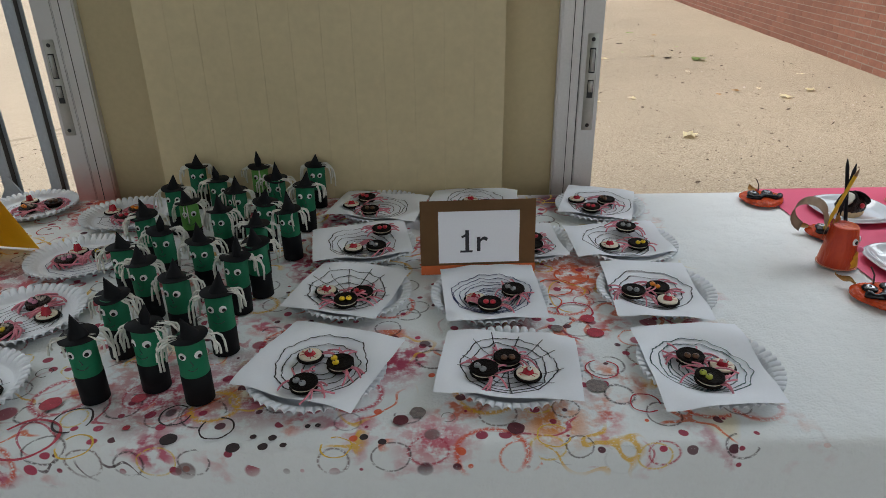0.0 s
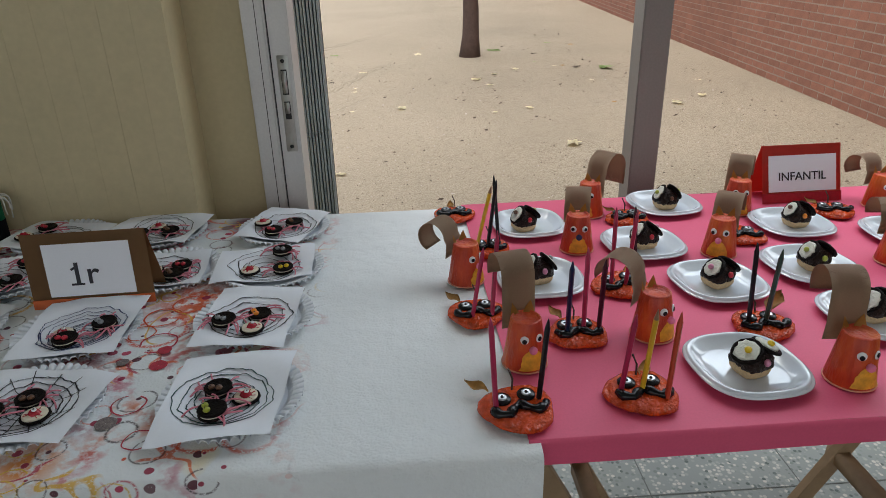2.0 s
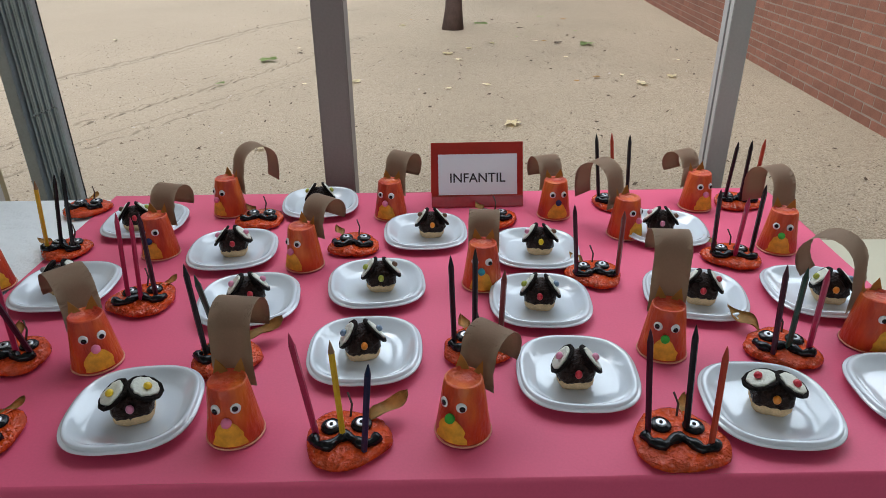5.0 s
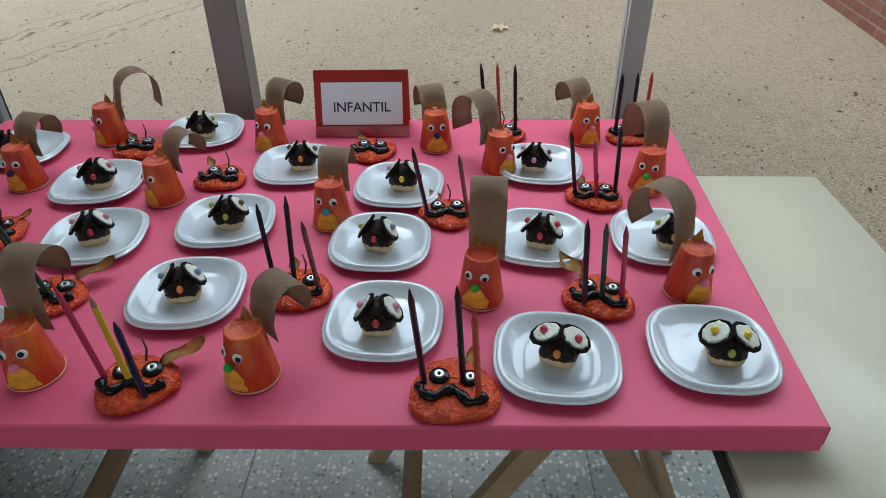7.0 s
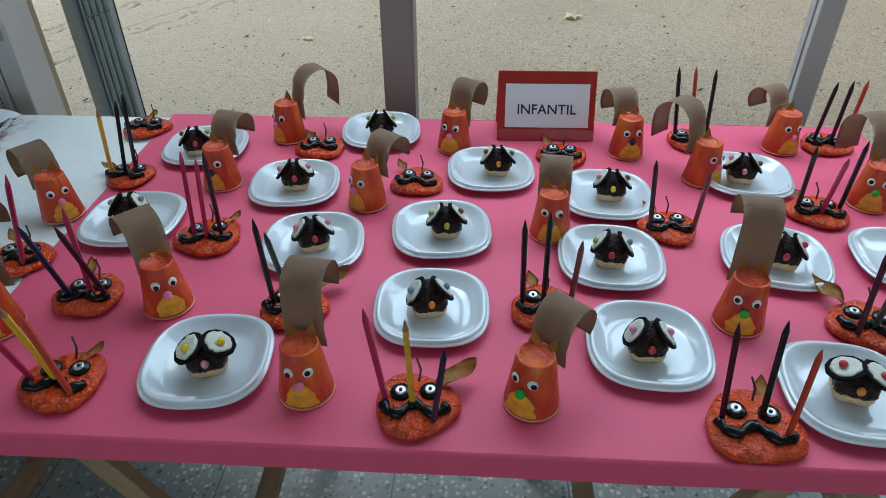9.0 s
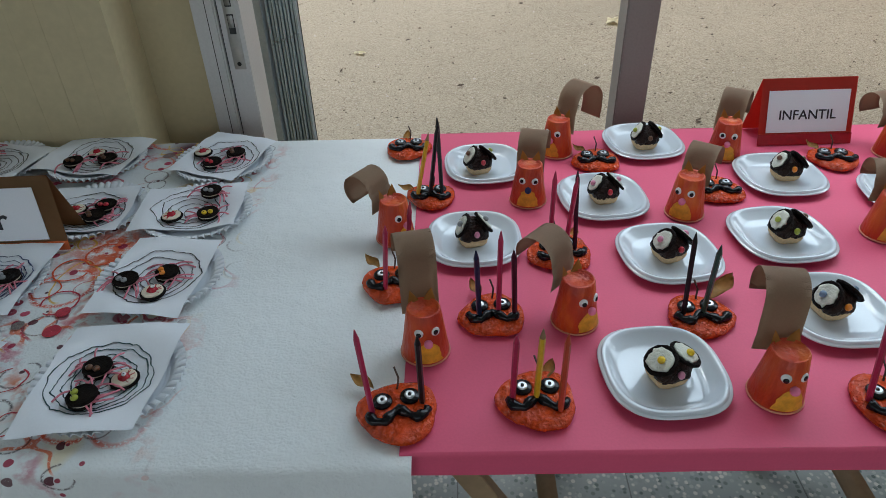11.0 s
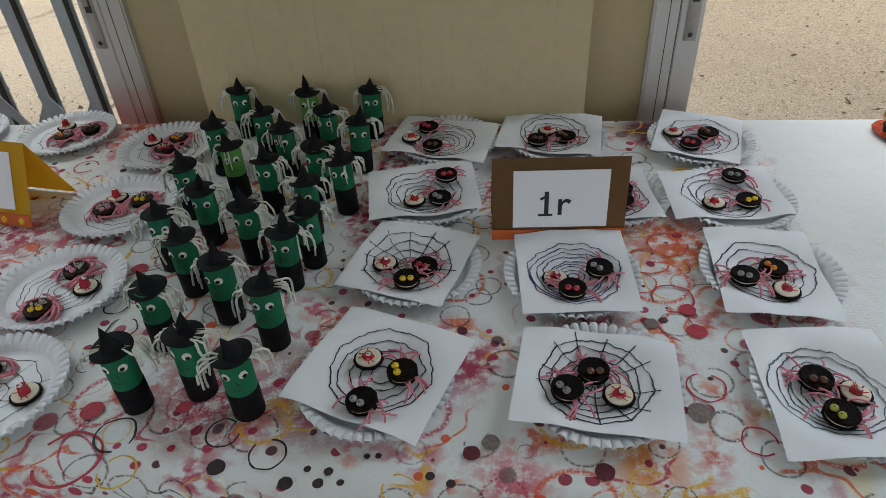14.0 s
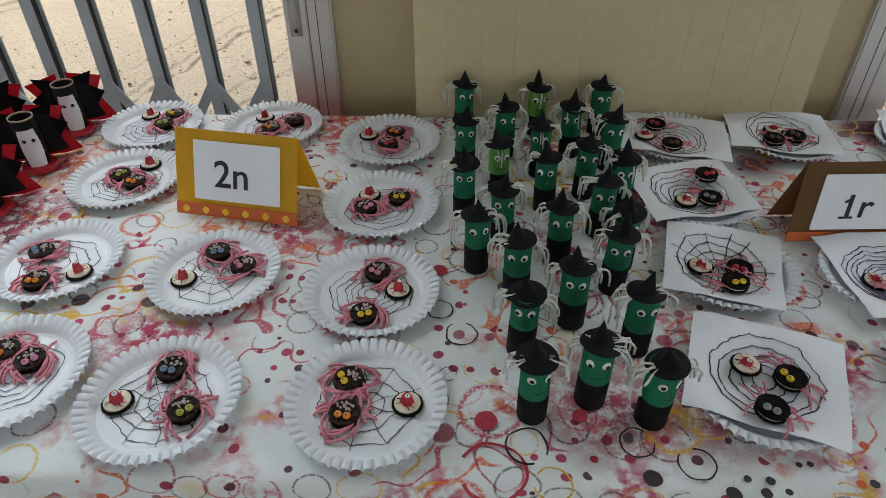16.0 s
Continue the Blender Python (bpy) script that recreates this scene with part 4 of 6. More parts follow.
for x in (0.03, 0.36):
    for y in (0.06, 1.12):
        part("leg", tube([(x, y, 0), (x, y, 0.675)], 0.014, 10), M_STEEL, desk)

# ---- card plates with biscuit spiders ----


def plate_mesh(radius=0.093):
    """Round card plate: flat well, steep wall and a rim pressed into sharp radial pleats."""
    def wob(a, i):
        k = 0.2 - 1.2 * abs(math.cos(a * 24)) ** 8
        lift = {4: 0.0010, 5: 0.0032, 6: 0.0048, 7: 0.0052, 8: 0.0048}.get(i, 0)
        return (1 + 0.003 * k * (5 <= i <= 8), lift * k)
    return lathe([(0, 0.001), (0.045, 0.001), (0.066, 0.0014), (0.0715, 0.003), (0.0785, 0.0105), (0.083, 0.0128), (0.089, 0.0146), (radius, 0.0150), (radius, 0.0138), (0.078, 0.0085), (0.068, 0.0006), (0.04, 0.0), (0, 0.0)], 240, wob)


PLATE_ME = part("plate_master", plate_mesh(), M_PLATE, smooth=False)


def surface(height):
    def f(x, y):
        return height
    return f


def web(name, height_at, mat, seed, rings=6, radius=0.062, spokes=9, parent=None, wid=0.0008, spoked=False):
    """A hand-drawn cobweb: uneven rings and straight spokes as thin strokes lying on the sheet."""
    r = random.Random(seed)
    bm = bmesh.new()

    def stroke(p, q, wid=wid):
        n = 3
        d = Vector((q[0] - p[0], q[1] - p[1]))
        if d.length < 1e-5:
            return
        w = Vector((-d.y, d.x)).normalized() * wid * r.uniform(0.7, 1.3)
        last = None
        for i in range(n + 1):
            off = Vector((-d.y, d.x)) * (r.uniform(-0.07, 0.07) if 0 < i < n else 0)
            c = (p[0] + d.x * i / n + off.x, p[1] + d.y * i / n + off.y)
            pair = [bm.verts.new((c[0] + s * w.x, c[1] + s * w.y, height_at(c[0], c[1]) + 0.0009)) for s in (-1, 1)]
            if last:
                bm.faces.new((last[0], last[1], pair[1], pair[0]))
            last = pair
    turn = r.uniform(0, 6)
    angles = [turn + 2 * math.pi * (k + r.uniform(-0.15, 0.15)) / spokes for k in range(spokes)]
    for a in angles:
        e = radius * r.uniform(0.95, 1.12)
        if spoked:
            stroke((0.004 * math.cos(a), 0.004 * math.sin(a)), (e * math.cos(a), e * math.sin(a)), wid * 0.8)
    for j in range(rings):
        rad = radius * (j + 1.1) / (rings + 0.2)
        pts = [(rad * r.uniform(0.9, 1.05) * math.cos(a), rad * r.uniform(0.9, 1.05) * math.sin(a)) for a in angles]
        full = []
        for k in range(spokes):
            p, q = pts[k], pts[(k + 1) % spokes]
            m = ((p[0] + q[0]) / 2 * r.uniform(0.96, 1.04), (p[1] + q[1]) / 2 * r.uniform(0.96, 1.04))
            full += [p, m]
        for p, q in zip(full, full[1:] + full[:1]):
            stroke(p, q)
    return part(name, bm, mat, parent, smooth=False)


def biscuit(bm, r, h, z=0.0):
    """A ridged round biscuit."""
    prof = [(0, z), (r * 0.93, z), (r, z + h * 0.3), (r, z + h * 0.75), (r * 0.94, z + h), (r * 0.86, z + h), (r * 0.83, z + h * 0.88), (0, z + h * 0.9)]
    other = lathe(prof, 22, lambda a, i: (1 + 0.015 * math.cos(a * 11) * (1 < i < 5), 0))
    me = bpy.data.meshes.new("tmp")
    other.to_mesh(me)
    other.free()
    bm.from_mesh(me)
    bpy.data.meshes.remove(me)
    return bm


def legs_mesh(r, seed, count=8, long=0.026, thick=0.0013, curly=0.9):
    q = random.Random(seed)
    made = []
    for k in range(count):
        side = -1 if k % 2 else 1
        a = (0.3 if side > 0 else math.pi - 0.3) + q.uniform(-0.75, 0.75)
        n = long * q.uniform(0.6, 1.25)
        bend = q.uniform(-curly, curly)
        pts = []
        for i in range(7):
            s = i / 6
            aa = a + bend * s
            rad = r * 0.75 + n * s
            pts.append((rad * math.cos(aa), rad * math.sin(aa), 0.0035 + 0.004 * math.sin(math.pi * s) - 0.002 * s))
        made.append(tube(pts, thick, 5))
    return made


PEARL = part("pearl_master", ball(bmesh.new(), 0, 0, 0, 0.0017, 1, 6), M_SPRINKLE)


def spider(x, y, z, yaw, candy, seed, sprinkled):
    """Sandwich biscuit spider: sweets for eyes, sugar-string legs."""
    col = {"yellow": "yellow", "blue": "grey-blue", "grey": "grey", "orange": "orange", "pink": "pink", "green": "olive", "red": "red", "brown": "brown"}[candy]
    e = thing("biscuit_spider", pose(x, y, z, 0, 0, yaw), f"dark biscuit spider with {col} sweet eyes and pink string legs", "biscuit spider", "biscuit spiders on the plates")
    r = 0.0183
    part("biscuit_bottom", biscuit(bmesh.new(), r, 0.0042, 0.0), M_COOKIE, e)
    part("cream_layer", lathe([(0, 0.0042), (r * 0.9, 0.0042), (r * 0.9, 0.0062), (0, 0.0062)], 18), M_CREAM if not sprinkled else M_CHOC, e)
    part("biscuit_top", biscuit(bmesh.new(), r, 0.0045, 0.0062), M_COOKIE if not sprinkled else M_CHOC, e)
    for strand in legs_mesh(r, seed, 22, 0.021, 0.0018, 2.1) if sprinkled else legs_mesh(r, seed, 12, 0.026):
        part("string_leg", strand, M_LEGS, e, "pink sugar-string leg")
    for s in (-1, 1):
        part("eye", ball(bmesh.new(), s * 0.0052, -0.007, 0.0130, 0.0046, 0.75, 12), M_CANDY[candy], e, f"{col} round sweet")
        part("eye_dot", ball(bmesh.new(), s * 0.0052, -0.0086, 0.0162, 0.0010, 0.7, 6), M_INK, e)
    if sprinkled:
        q = random.Random(seed + 5)
        for _ in range(16):
            a, d = q.uniform(0.3, 2.8), q.uniform(0.002, 0.014)
            pearl = new("sugar_pearl", PEARL.data)
            pearl.parent = e
            pearl.location = (d * math.cos(a), d * math.sin(a), 0.0118)
    return e


def eyeball(x, y, z, yaw, tall, seed):
    """Half biscuit, cream side up, with a red jelly piece and a sugar eye."""
    e = thing("biscuit_eye", pose(x, y, z, 0, 0, yaw), "half biscuit with cream, red jelly and a sugar eye on top", "biscuit", "cream half biscuits on the plates")
    r = 0.0183
    part("biscuit_base", biscuit(bmesh.new(), r, 0.0042), M_COOKIE, e)
    part("cream_disc", lathe([(0, 0.0035), (r * 0.84, 0.0035), (r * 0.83, 0.0058), (r * 0.78, 0.0062), (0, 0.0060)], 20), M_CREAM, e, "cream filling disc")
    h = 0.012 if tall else 0.005
    part("jelly", lathe([(0.0075, 0.006), (0.0062, 0.006 + h * 0.6), (0.0048, 0.006 + h), (0, 0.0065 + h)], 10, lambda a, i: (1 + 0.12 * math.cos(a * 4 + seed), 0)), M_BERRY, e, "red jelly sweet")
    part("sugar_eye", ball(bmesh.new(), 0.001, -0.002, 0.0075 + h, 0.0032, 0.8, 8), M_EYE, e)
    part("eye_dot", ball(bmesh.new(), 0.001, -0.0035, 0.0098 + h, 0.0011, 0.8, 6), M_INK, e)
    q = random.Random(seed)
    for k in range(6):
        a = q.uniform(0, 6.28)
        part("red_vein", tube([(0.006 * math.cos(a), 0.006 * math.sin(a), 0.0064), (0.013 * math.cos(a + 0.2), 0.013 * math.sin(a + 0.2), 0.0064)], 0.0006, 4), M_BERRY, e)
    return e


def rot(dx, dy, deg):
    c, s = math.cos(radians(deg)), math.sin(radians(deg))
    return dx * c - dy * s, dx * s + dy * c


def card_plate(x, y, label):
    e = thing("card_plate", pose(x, y, TOP, 0, 0, (x * 997) % 40), label, "plate", "card plates on the printed cloth")
    o = new("dish", PLATE_ME.data)
    o.parent = e
    return e


def paper_height(seed):
    def f(x, y):
        d = math.hypot(x, y)
        inner = min(1.0, max(0.0, (d - 0.03) / 0.062))
        z = 0.0030 + 0.0152 * inner * inner * (3 - 2 * inner)
        if d > 0.094:
            z -= 0.12 * (d - 0.094)
        return z + 0.0030 * noise.noise((x * 22, y * 22, seed)) * min(1, d / 0.05) + 0.006 * max(0, d - 0.07) / 0.05 * noise.noise((x * 9, y * 9, seed + 9))
    return f


def web_sheet(px, py, x, y, w, d, turn, seed, ink, rings, spoked):
    """A white sheet with a drawn web, laid over a plate centred at px, py."""
    e = thing("drawn_web_sheet", pose(x, y, TOP, 0, 0, turn), "white paper sheet with a drawn cobweb lying over a plate", "paper sheet", "web drawings over plates")
    h = paper_height(seed)

    def local(u, v):
        a, b = rot(u, v, turn)
        return max(h(a + x - px, b + y - py), 0.0005)
    bm = bmesh.new()
    n = 18
    r = random.Random(seed)
    skew = [r.uniform(-0.006, 0.006) for _ in range(4)]
    grid = []
    for j in range(n + 1):
        row = []
        for i in range(n + 1):
            u, v = w * (i / n - 0.5), d * (j / n - 0.5)
            u += skew[0] * (j / n) + skew[1] * (i / n) * (j / n)
            v += skew[2] * (i / n)
            row.append(bm.verts.new((u, v, local(u, v))))
        grid.append(row)
    for a, b in zip(grid, grid[1:]):
        for i in range(n):
            bm.faces.new((a[i], a[i + 1], b[i + 1], b[i]))
    part("sheet", bm, M_PAPER, e)
    web("drawn_web", local, ink, seed, rings, 0.066, 13, e, 0.0008, spoked)
    return e


# plate x, y; sheet x, y, width, depth, turn; ink; rings; eye-biscuit offset; two spiders (dx, dy, sweets)
WEB_PLATES = [
    ((-0.145, 0.746), (-0.140, 0.756, 0.174, 0.166, -20.5), M_INK, 5, (-0.013, 0.027), (0.031, 0.006, "yellow"), (-0.008, -0.043, "grey")),
    ((0.113, 0.750), (0.108, 0.752, 0.184, 0.150, -5.3), M_INK, 6, (0.019, -0.020), (-0.005, 0.017, "brown"), (-0.038, -0.018, "grey")),
    ((0.372, 0.748), (0.361, 0.746, 0.148, 0.184, 1), M_TEAL, 7, (0.018, 0.000), (-0.020, 0.014, "brown"), (-0.014, -0.039, "green")),
    ((-0.122, 0.960), (-0.133, 0.967, 0.156, 0.166, -14), M_INK, 4, (-0.043, -0.006), (0.013, -0.004, "red"), (-0.007, -0.044, "yellow")),
    ((0.095, 0.945), (0.0985, 0.946, 0.152, 0.178, 3), M_BLUEINK, 9, (-0.022, -0.007), (0.038, 0.005, "grey"), (-0.002, -0.040, "red")),
    ((0.362, 0.957), (0.356, 0.957, 0.142, 0.187, -3), M_INK, 5, (0.005, -0.045), (0.006, 0.008, "orange"), (-0.042, -0.022, "grey")),
    ((-0.122, 1.146), (-0.133, 1.149, 0.178, 0.155, 11), M_INK, 6, (-0.021, -0.023), (0.026, 0.041, "red"), (0.020, -0.014, "grey")),
    ((0.172, 1.150), (0.165, 1.145, 0.155, 0.150, 2), M_INK, 5, (-0.03, 0.0), (0.018, 0.012, "red"), (0.014, -0.026, "brown")),
    ((0.360, 1.141), (0.345, 1.148, 0.178, 0.139, 3), M_INK, 5, (-0.036, -0.025), (0.011, 0.049, "grey"), (0.020, -0.009, "yellow")),
    ((-0.105, 1.336), (-0.114, 1.336, 0.192, 0.153, -11), M_INK, 6, (-0.066, -0.014), (-0.038, 0.028, "red"), (-0.024, -0.045, "brown")),
    ((0.095, 1.345), (0.090, 1.360, 0.188, 0.160, -11), M_INK, 6, (-0.014, 0.026), (0.018, 0.0, "brown"), (-0.034, -0.028, "brown")),
    ((0.352, 1.334), (0.353, 1.343, 0.148, 0.172, -19), M_INK, 5, (-0.046, 0.016), (0.018, 0.020, "brown"), (-0.020, -0.015, "red")),
]
for i, (p, s, ink, rings, eo, a, b) in enumerate(WEB_PLATES):
    card_plate(*p, "white crimped card plate under a paper web drawing")
    web_sheet(*p, *s, i + 21, ink, rings, i in (1, 3))
    h = paper_height(i + 21)

    def rest(dx, dy):
        return TOP + max(h(dx + u, dy + v) for u in (-0.018, 0, 0.018) for v in (-0.018, 0, 0.018)) + 0.0004
    eyeball(p[0] + eo[0], p[1] + eo[1], rest(*eo), 20 * i, False, i)
    for k, (dx, dy, c) in enumerate((a, b)):
        spider(p[0] + dx, p[1] + dy, rest(dx, dy), -40 + 37 * (i * 2 + k) % 90 - 30, c, i * 7 + k, False)

# plates with the web drawn on them: x, y; eye biscuit; two spiders
DRAWN_PLATES = [
    ((-0.607, 0.706), (0.047, 0.001), (-0.025, 0.032, "yellow"), (-0.022, -0.018, "orange")),
    ((-0.846, 0.703), (-0.049, -0.005), (-0.002, 0.044, "blue"), (0.033, -0.016, "green")),
    ((-1.043, 0.735), (-0.030, -0.020), (0.016, 0.020, "pink"), (-0.024, 0.034, "orange")),
    ((-0.624, 0.896), (0.036, 0.005), (0.004, 0.039, "pink"), (-0.005, -0.046, "yellow")),
    ((-0.852, 0.927), (-0.041, -0.012), (-0.009, 0.046, "blue"), (0.037, 0.016, "pink")),
    ((-1.089, 0.946), (0.041, -0.021), (-0.033, 0.019, "blue"), (-0.008, -0.045, "orange")),
    ((-0.634, 1.103), (-0.023, 0.032), (0.028, 0.021, "yellow"), (-0.024, -0.010, "pink")),
    ((-1.081, 1.166), (0.022, 0.054), (-0.014, 0.013, "green"), (0.021, -0.009, "orange")),
    ((-0.641, 1.312), (-0.043, 0.026), (0.008, 0.031, "orange"), (-0.003, -0.012, "red")),
    ((-0.872, 1.364), (-0.027, 0.039), (0.035, 0.023, "brown"), (-0.003, -0.010, "orange")),
    ((-1.105, 1.359), (-0.025, 0.047), (0.025, 0.047, "yellow"), (0.017, 0.007, "green")),
]
for i, (p, eo, a, b) in enumerate(DRAWN_PLATES):
    e = card_plate(*p, "white crimped card plate with a drawn cobweb and biscuits")
    web("drawn_web", surface(0.0011), (M_INK, M_INK, M_BLUEINK, M_INK)[i % 4], i + 60, 3 + i % 4, 0.060, 9, e, 0.0006, i in (0, 1, 4, 7, 8, 9, 10))
    eyeball(p[0] + eo[0], p[1] + eo[1], TOP + 0.0022, 31 * i, True, i)
    for k, (dx, dy, c) in enumerate((a, b)):
        spider(p[0] + dx, p[1] + dy, TOP + 0.0022, 50 * (i + k) % 120 - 60, c, 200 + i * 7 + k, True)

# ---- witches from card rolls ----


def witch(x, y, yaw, green, seed):
    r = random.Random(seed)
    shade = "light green" if green is M_LIME else "dark green"
    e = thing("card_roll_witch", pose(x, y, TOP, r.uniform(-1.5, 1.5), r.uniform(-1.5, 1.5), yaw), f"{shade} card-roll witch with a black hat and white wool hair", "craft witch", "card-roll witches in rows")
    rad, low = 0.0175 * r.uniform(0.96, 1.05), 0.041 + r.uniform(-0.004, 0.006)
    part("robe", lathe([(rad * 0.9, 0.0005), (rad * 1.02, 0.0005), (rad * 1.03, low), (rad, low + 0.0006)], 24), M_BLACK, e, "black card robe")
    part("head", lathe([(rad, low - 0.001), (rad, 0.0915), (rad * 0.94, 0.0919), (rad * 0.94, 0.086)], 24), green, e)
    tilt = pose(0, 0, 0.0925, r.uniform(-7, 7), r.uniform(-7, 7), 0)
    brim = lathe([(0, 0.0), (0.023, 0.0), (0.0235, 0.0006), (0.023, 0.0012), (0, 0.0012)], 26, lambda a, i: (1, 0.0012 * math.sin(2 * a + seed) * (0 < i < 4)))
    hat = part("hat", brim, M_BLACK, e, "black card hat brim")
    hat.matrix_local = tilt
    hc = r.uniform(0.024, 0.037)
    kind = r.random()
    cone = lathe([(0.0125 if kind < 0.75 else 0.006, 0.001), (0.0068, hc * 0.42), (0.0022, hc * 0.82), (0, hc)], 12)
    part("hat_cone", cone, M_BLACK, hat).matrix_local = pose(r.uniform(-0.003, 0.003), r.uniform(-0.002, 0.003), 0.0, r.uniform(-9, 9), r.uniform(-9, 9), 0)
    hair = []
    for side in (-1, 1):
        for k in range(r.randint(5, 8)):
            a = r.uniform(-0.5, 0.7)
            out, drop = r.uniform(0.007, 0.021), r.uniform(0.016, 0.046)
            pts = []
            for i in range(7):
                s = i / 6
                d = rad * 0.8 + 0.006 * min(1, 3 * s) + out * math.sin(min(1.0, s * 1.3) * 1.57)
                pts.append((side * d * math.cos(a), d * math.sin(a) + 0.002 * math.sin(9 * s + k), 0.0920 + 0.002 * math.sin(3 * s) - drop * s ** 1.8))
            hair.append(tube(pts, 0.0015, 5))
    if r.random() < 0.10:
        for k in range(2):
            xx = r.uniform(-0.012, 0.012)
            yy = -math.sqrt(rad * rad - xx * xx) - 0.0012
            hair.append(tube([(xx, yy + 0.003, 0.0925), (xx, yy - 0.002, 0.083), (xx * 1.1, yy, 0.058 + 0.01 * k)], 0.0012, 5))
    for strand in hair:
        part("hair_strand", strand, M_WOOL, e, "white wool hair strand")
    gap = r.uniform(0.0072, 0.0092)
    for s in (-1, 1):
        yy = -math.sqrt(rad * rad - gap * gap)
        eye = part("eye", lathe([(0, 0.0014), (0.0035, 0.0013), (0.0048, 0.0008), (0.0052, 0)], 16), M_EYE, e, "white plastic googly eye")
        eye.matrix_local = pose(s * gap, yy, 0.0745, 90, 0, s * math.degrees(math.asin(gap / rad)))
        px, py = r.uniform(-0.0014, 0.0014), r.uniform(-0.0018, 0.0004)
        part("pupil", lathe([(0, 0.0021), (0.0026, 0.0019), (0.0028, 0.0010)], 12), M_PUPIL, eye).matrix_local = pose(px, py, 0)
    mouth = bmesh.new()
    w, z = r.uniform(0.005, 0.008), 0.0535
    for pts in ([(w * (i / 4 - 1), z + 0.003 * (i / 4 - 1) ** 2) for i in range(9)], [(-0.001, 0.068), (0.002, 0.061), (-0.001, 0.060)]):
        tube([(a, -math.sqrt(rad * rad - a * a) - 0.0001, b) for a, b in pts], 0.0005, 4, mouth)
    part("drawn_mouth", mouth, M_INK, e)


WITCHES = [(-0.4182, 0.6941), (-0.3497, 0.7174), (-0.2848, 0.6921), (-0.4259, 0.7925), (-0.3579, 0.8453), (-0.2838, 0.7997), (-0.4812, 0.9519), (-0.4269, 0.8981), (-0.2939, 0.9123),
           (-0.3619, 0.9712), (-0.4421, 1.0169), (-0.2726, 0.9651), (-0.501, 1.0859), (-0.2949, 1.0412), (-0.3721, 1.1042), (-0.4451, 1.1488), (-0.3051, 1.1458), (-0.501, 1.226),
           (-0.3721, 1.2107), (-0.2503, 1.2361), (-0.4309, 1.2737), (-0.3132, 1.2797), (-0.506, 1.3691), (-0.369, 1.3589), (-0.2503, 1.366), (-0.2513, 1.1052)]
for i, (x, y) in enumerate(WITCHES):
    witch(x, y + 0.008, random.Random(i).uniform(-14, 18), M_LIME if i in (15, 23) else M_GREEN, 300 + i)

# ---- name signs ----


def tent_sign(name, x, y, turn, w, h, lean, back, mat, label, text, size, inner, tx, tz, strip=None, stars=False):
    """A folded card tent with a white sheet and lettering on its front."""
    e = thing(name, pose(x, y, TOP + 0.0008, 0, 0, turn), label, "sign")
    hz, hy = h * math.cos(radians(lean)), h * math.sin(radians(lean))
    front = solid(_quad((-w / 2, 0, 0), (w / 2, 0, 0), (w / 2, hy, hz), (-w / 2, hy, hz)), 0.0012)
    part("front_card", front, mat, e, smooth=False)
    part("back_card", solid(_quad((-w / 2, hy + back, 0), (w / 2, hy + back, 0), (w / 2, hy + 0.001, hz), (-w / 2, hy + 0.001, hz)), 0.0012), mat, e, smooth=False)
    face = pose(0, 0, 0, 90 - lean) @ Matrix.Translation((0, 0, 0.0022))
    x0, x1, z0, z1 = inner
    sheet = part("white_sheet", boxed(x0, x1, z0, z1, -0.0006, 0.0002), M_PAPER, e, smooth=False)
    sheet.matrix_local = face
    lettering(text, size, M_INK, e, face @ Matrix.Translation((tx, tz, 0.0006)))
    if text[0] == "1":
        for nm, b, m in (("numeral_flag", boxed(-0.0105, 0.001, -0.0019, 0.0019, 0.0, 0.0003), pose(tx - 0.0105, tz + 0.0140, 0.0008, 0, 0, 28)), ("numeral_foot", boxed(-0.0105, 0.0105, -0.0018, 0.0018, 0.0, 0.0003), pose(tx - 0.0120, tz - 0.0165, 0.0008))):
            part(nm, b, M_INK, e, smooth=False).matrix_local = face @ m
    if strip:
        st = part("trim_strip", boxed(-w / 2, w / 2, 0.001, strip, -0.0006, 0.0006), M_ORCARD if mat is not M_REDCARD else M_BERRY, e, smooth=False)
        st.matrix_local = face
        if stars:
            for k in range(6):
                b = boxed(-0.0055, 0.0055, -0.003, 0.003, 0.0, 0.0004)
                box(b, -0.003, 0.003, -0.0055, 0.0055, 0.0005, 0.0008)
                part("star", b, M_YELCARD, e, smooth=False).matrix_local = face @ Matrix.Translation((-w / 2 + w * (k + 0.5) / 6, strip / 2, 0.0008))
    return e


def _quad(*pts):
    bm = bmesh.new()
    bm.faces.new([bm.verts.new(p) for p in pts])
    return bm


tent_sign("grade_sign", 0.0815, 1.040, 3.0, 0.195, 0.130, 6, 0.055, M_BROWNCARD, "brown card tent sign reading 1r on the table", "1r", 0.054, (-0.067, 0.070, 0.021, 0.112), -0.008, 0.058, 0.017)
tent_sign("grade_sign", -0.861, 1.065, -9.0, 0.202, 0.137, 22, 0.06, M_YELCARD, "yellow card tent sign reading 2n on the table", "2n", 0.060, (-0.069, 0.074, 0.028, 0.121), -0.006, 0.068, 0.021, True)
tent_sign("grade_sign", 1.497, 1.3725, 1.5, 0.184, 0.129, 19, 0.04, M_REDCARD, "red card tent sign reading INFANTIL on the table", "INFANTIL", 0.0262, (-0.078, 0.080, 0.025, 0.106), 0.0, 0.058, 0.022)

# ---- plastic plates with biscuit houses ----


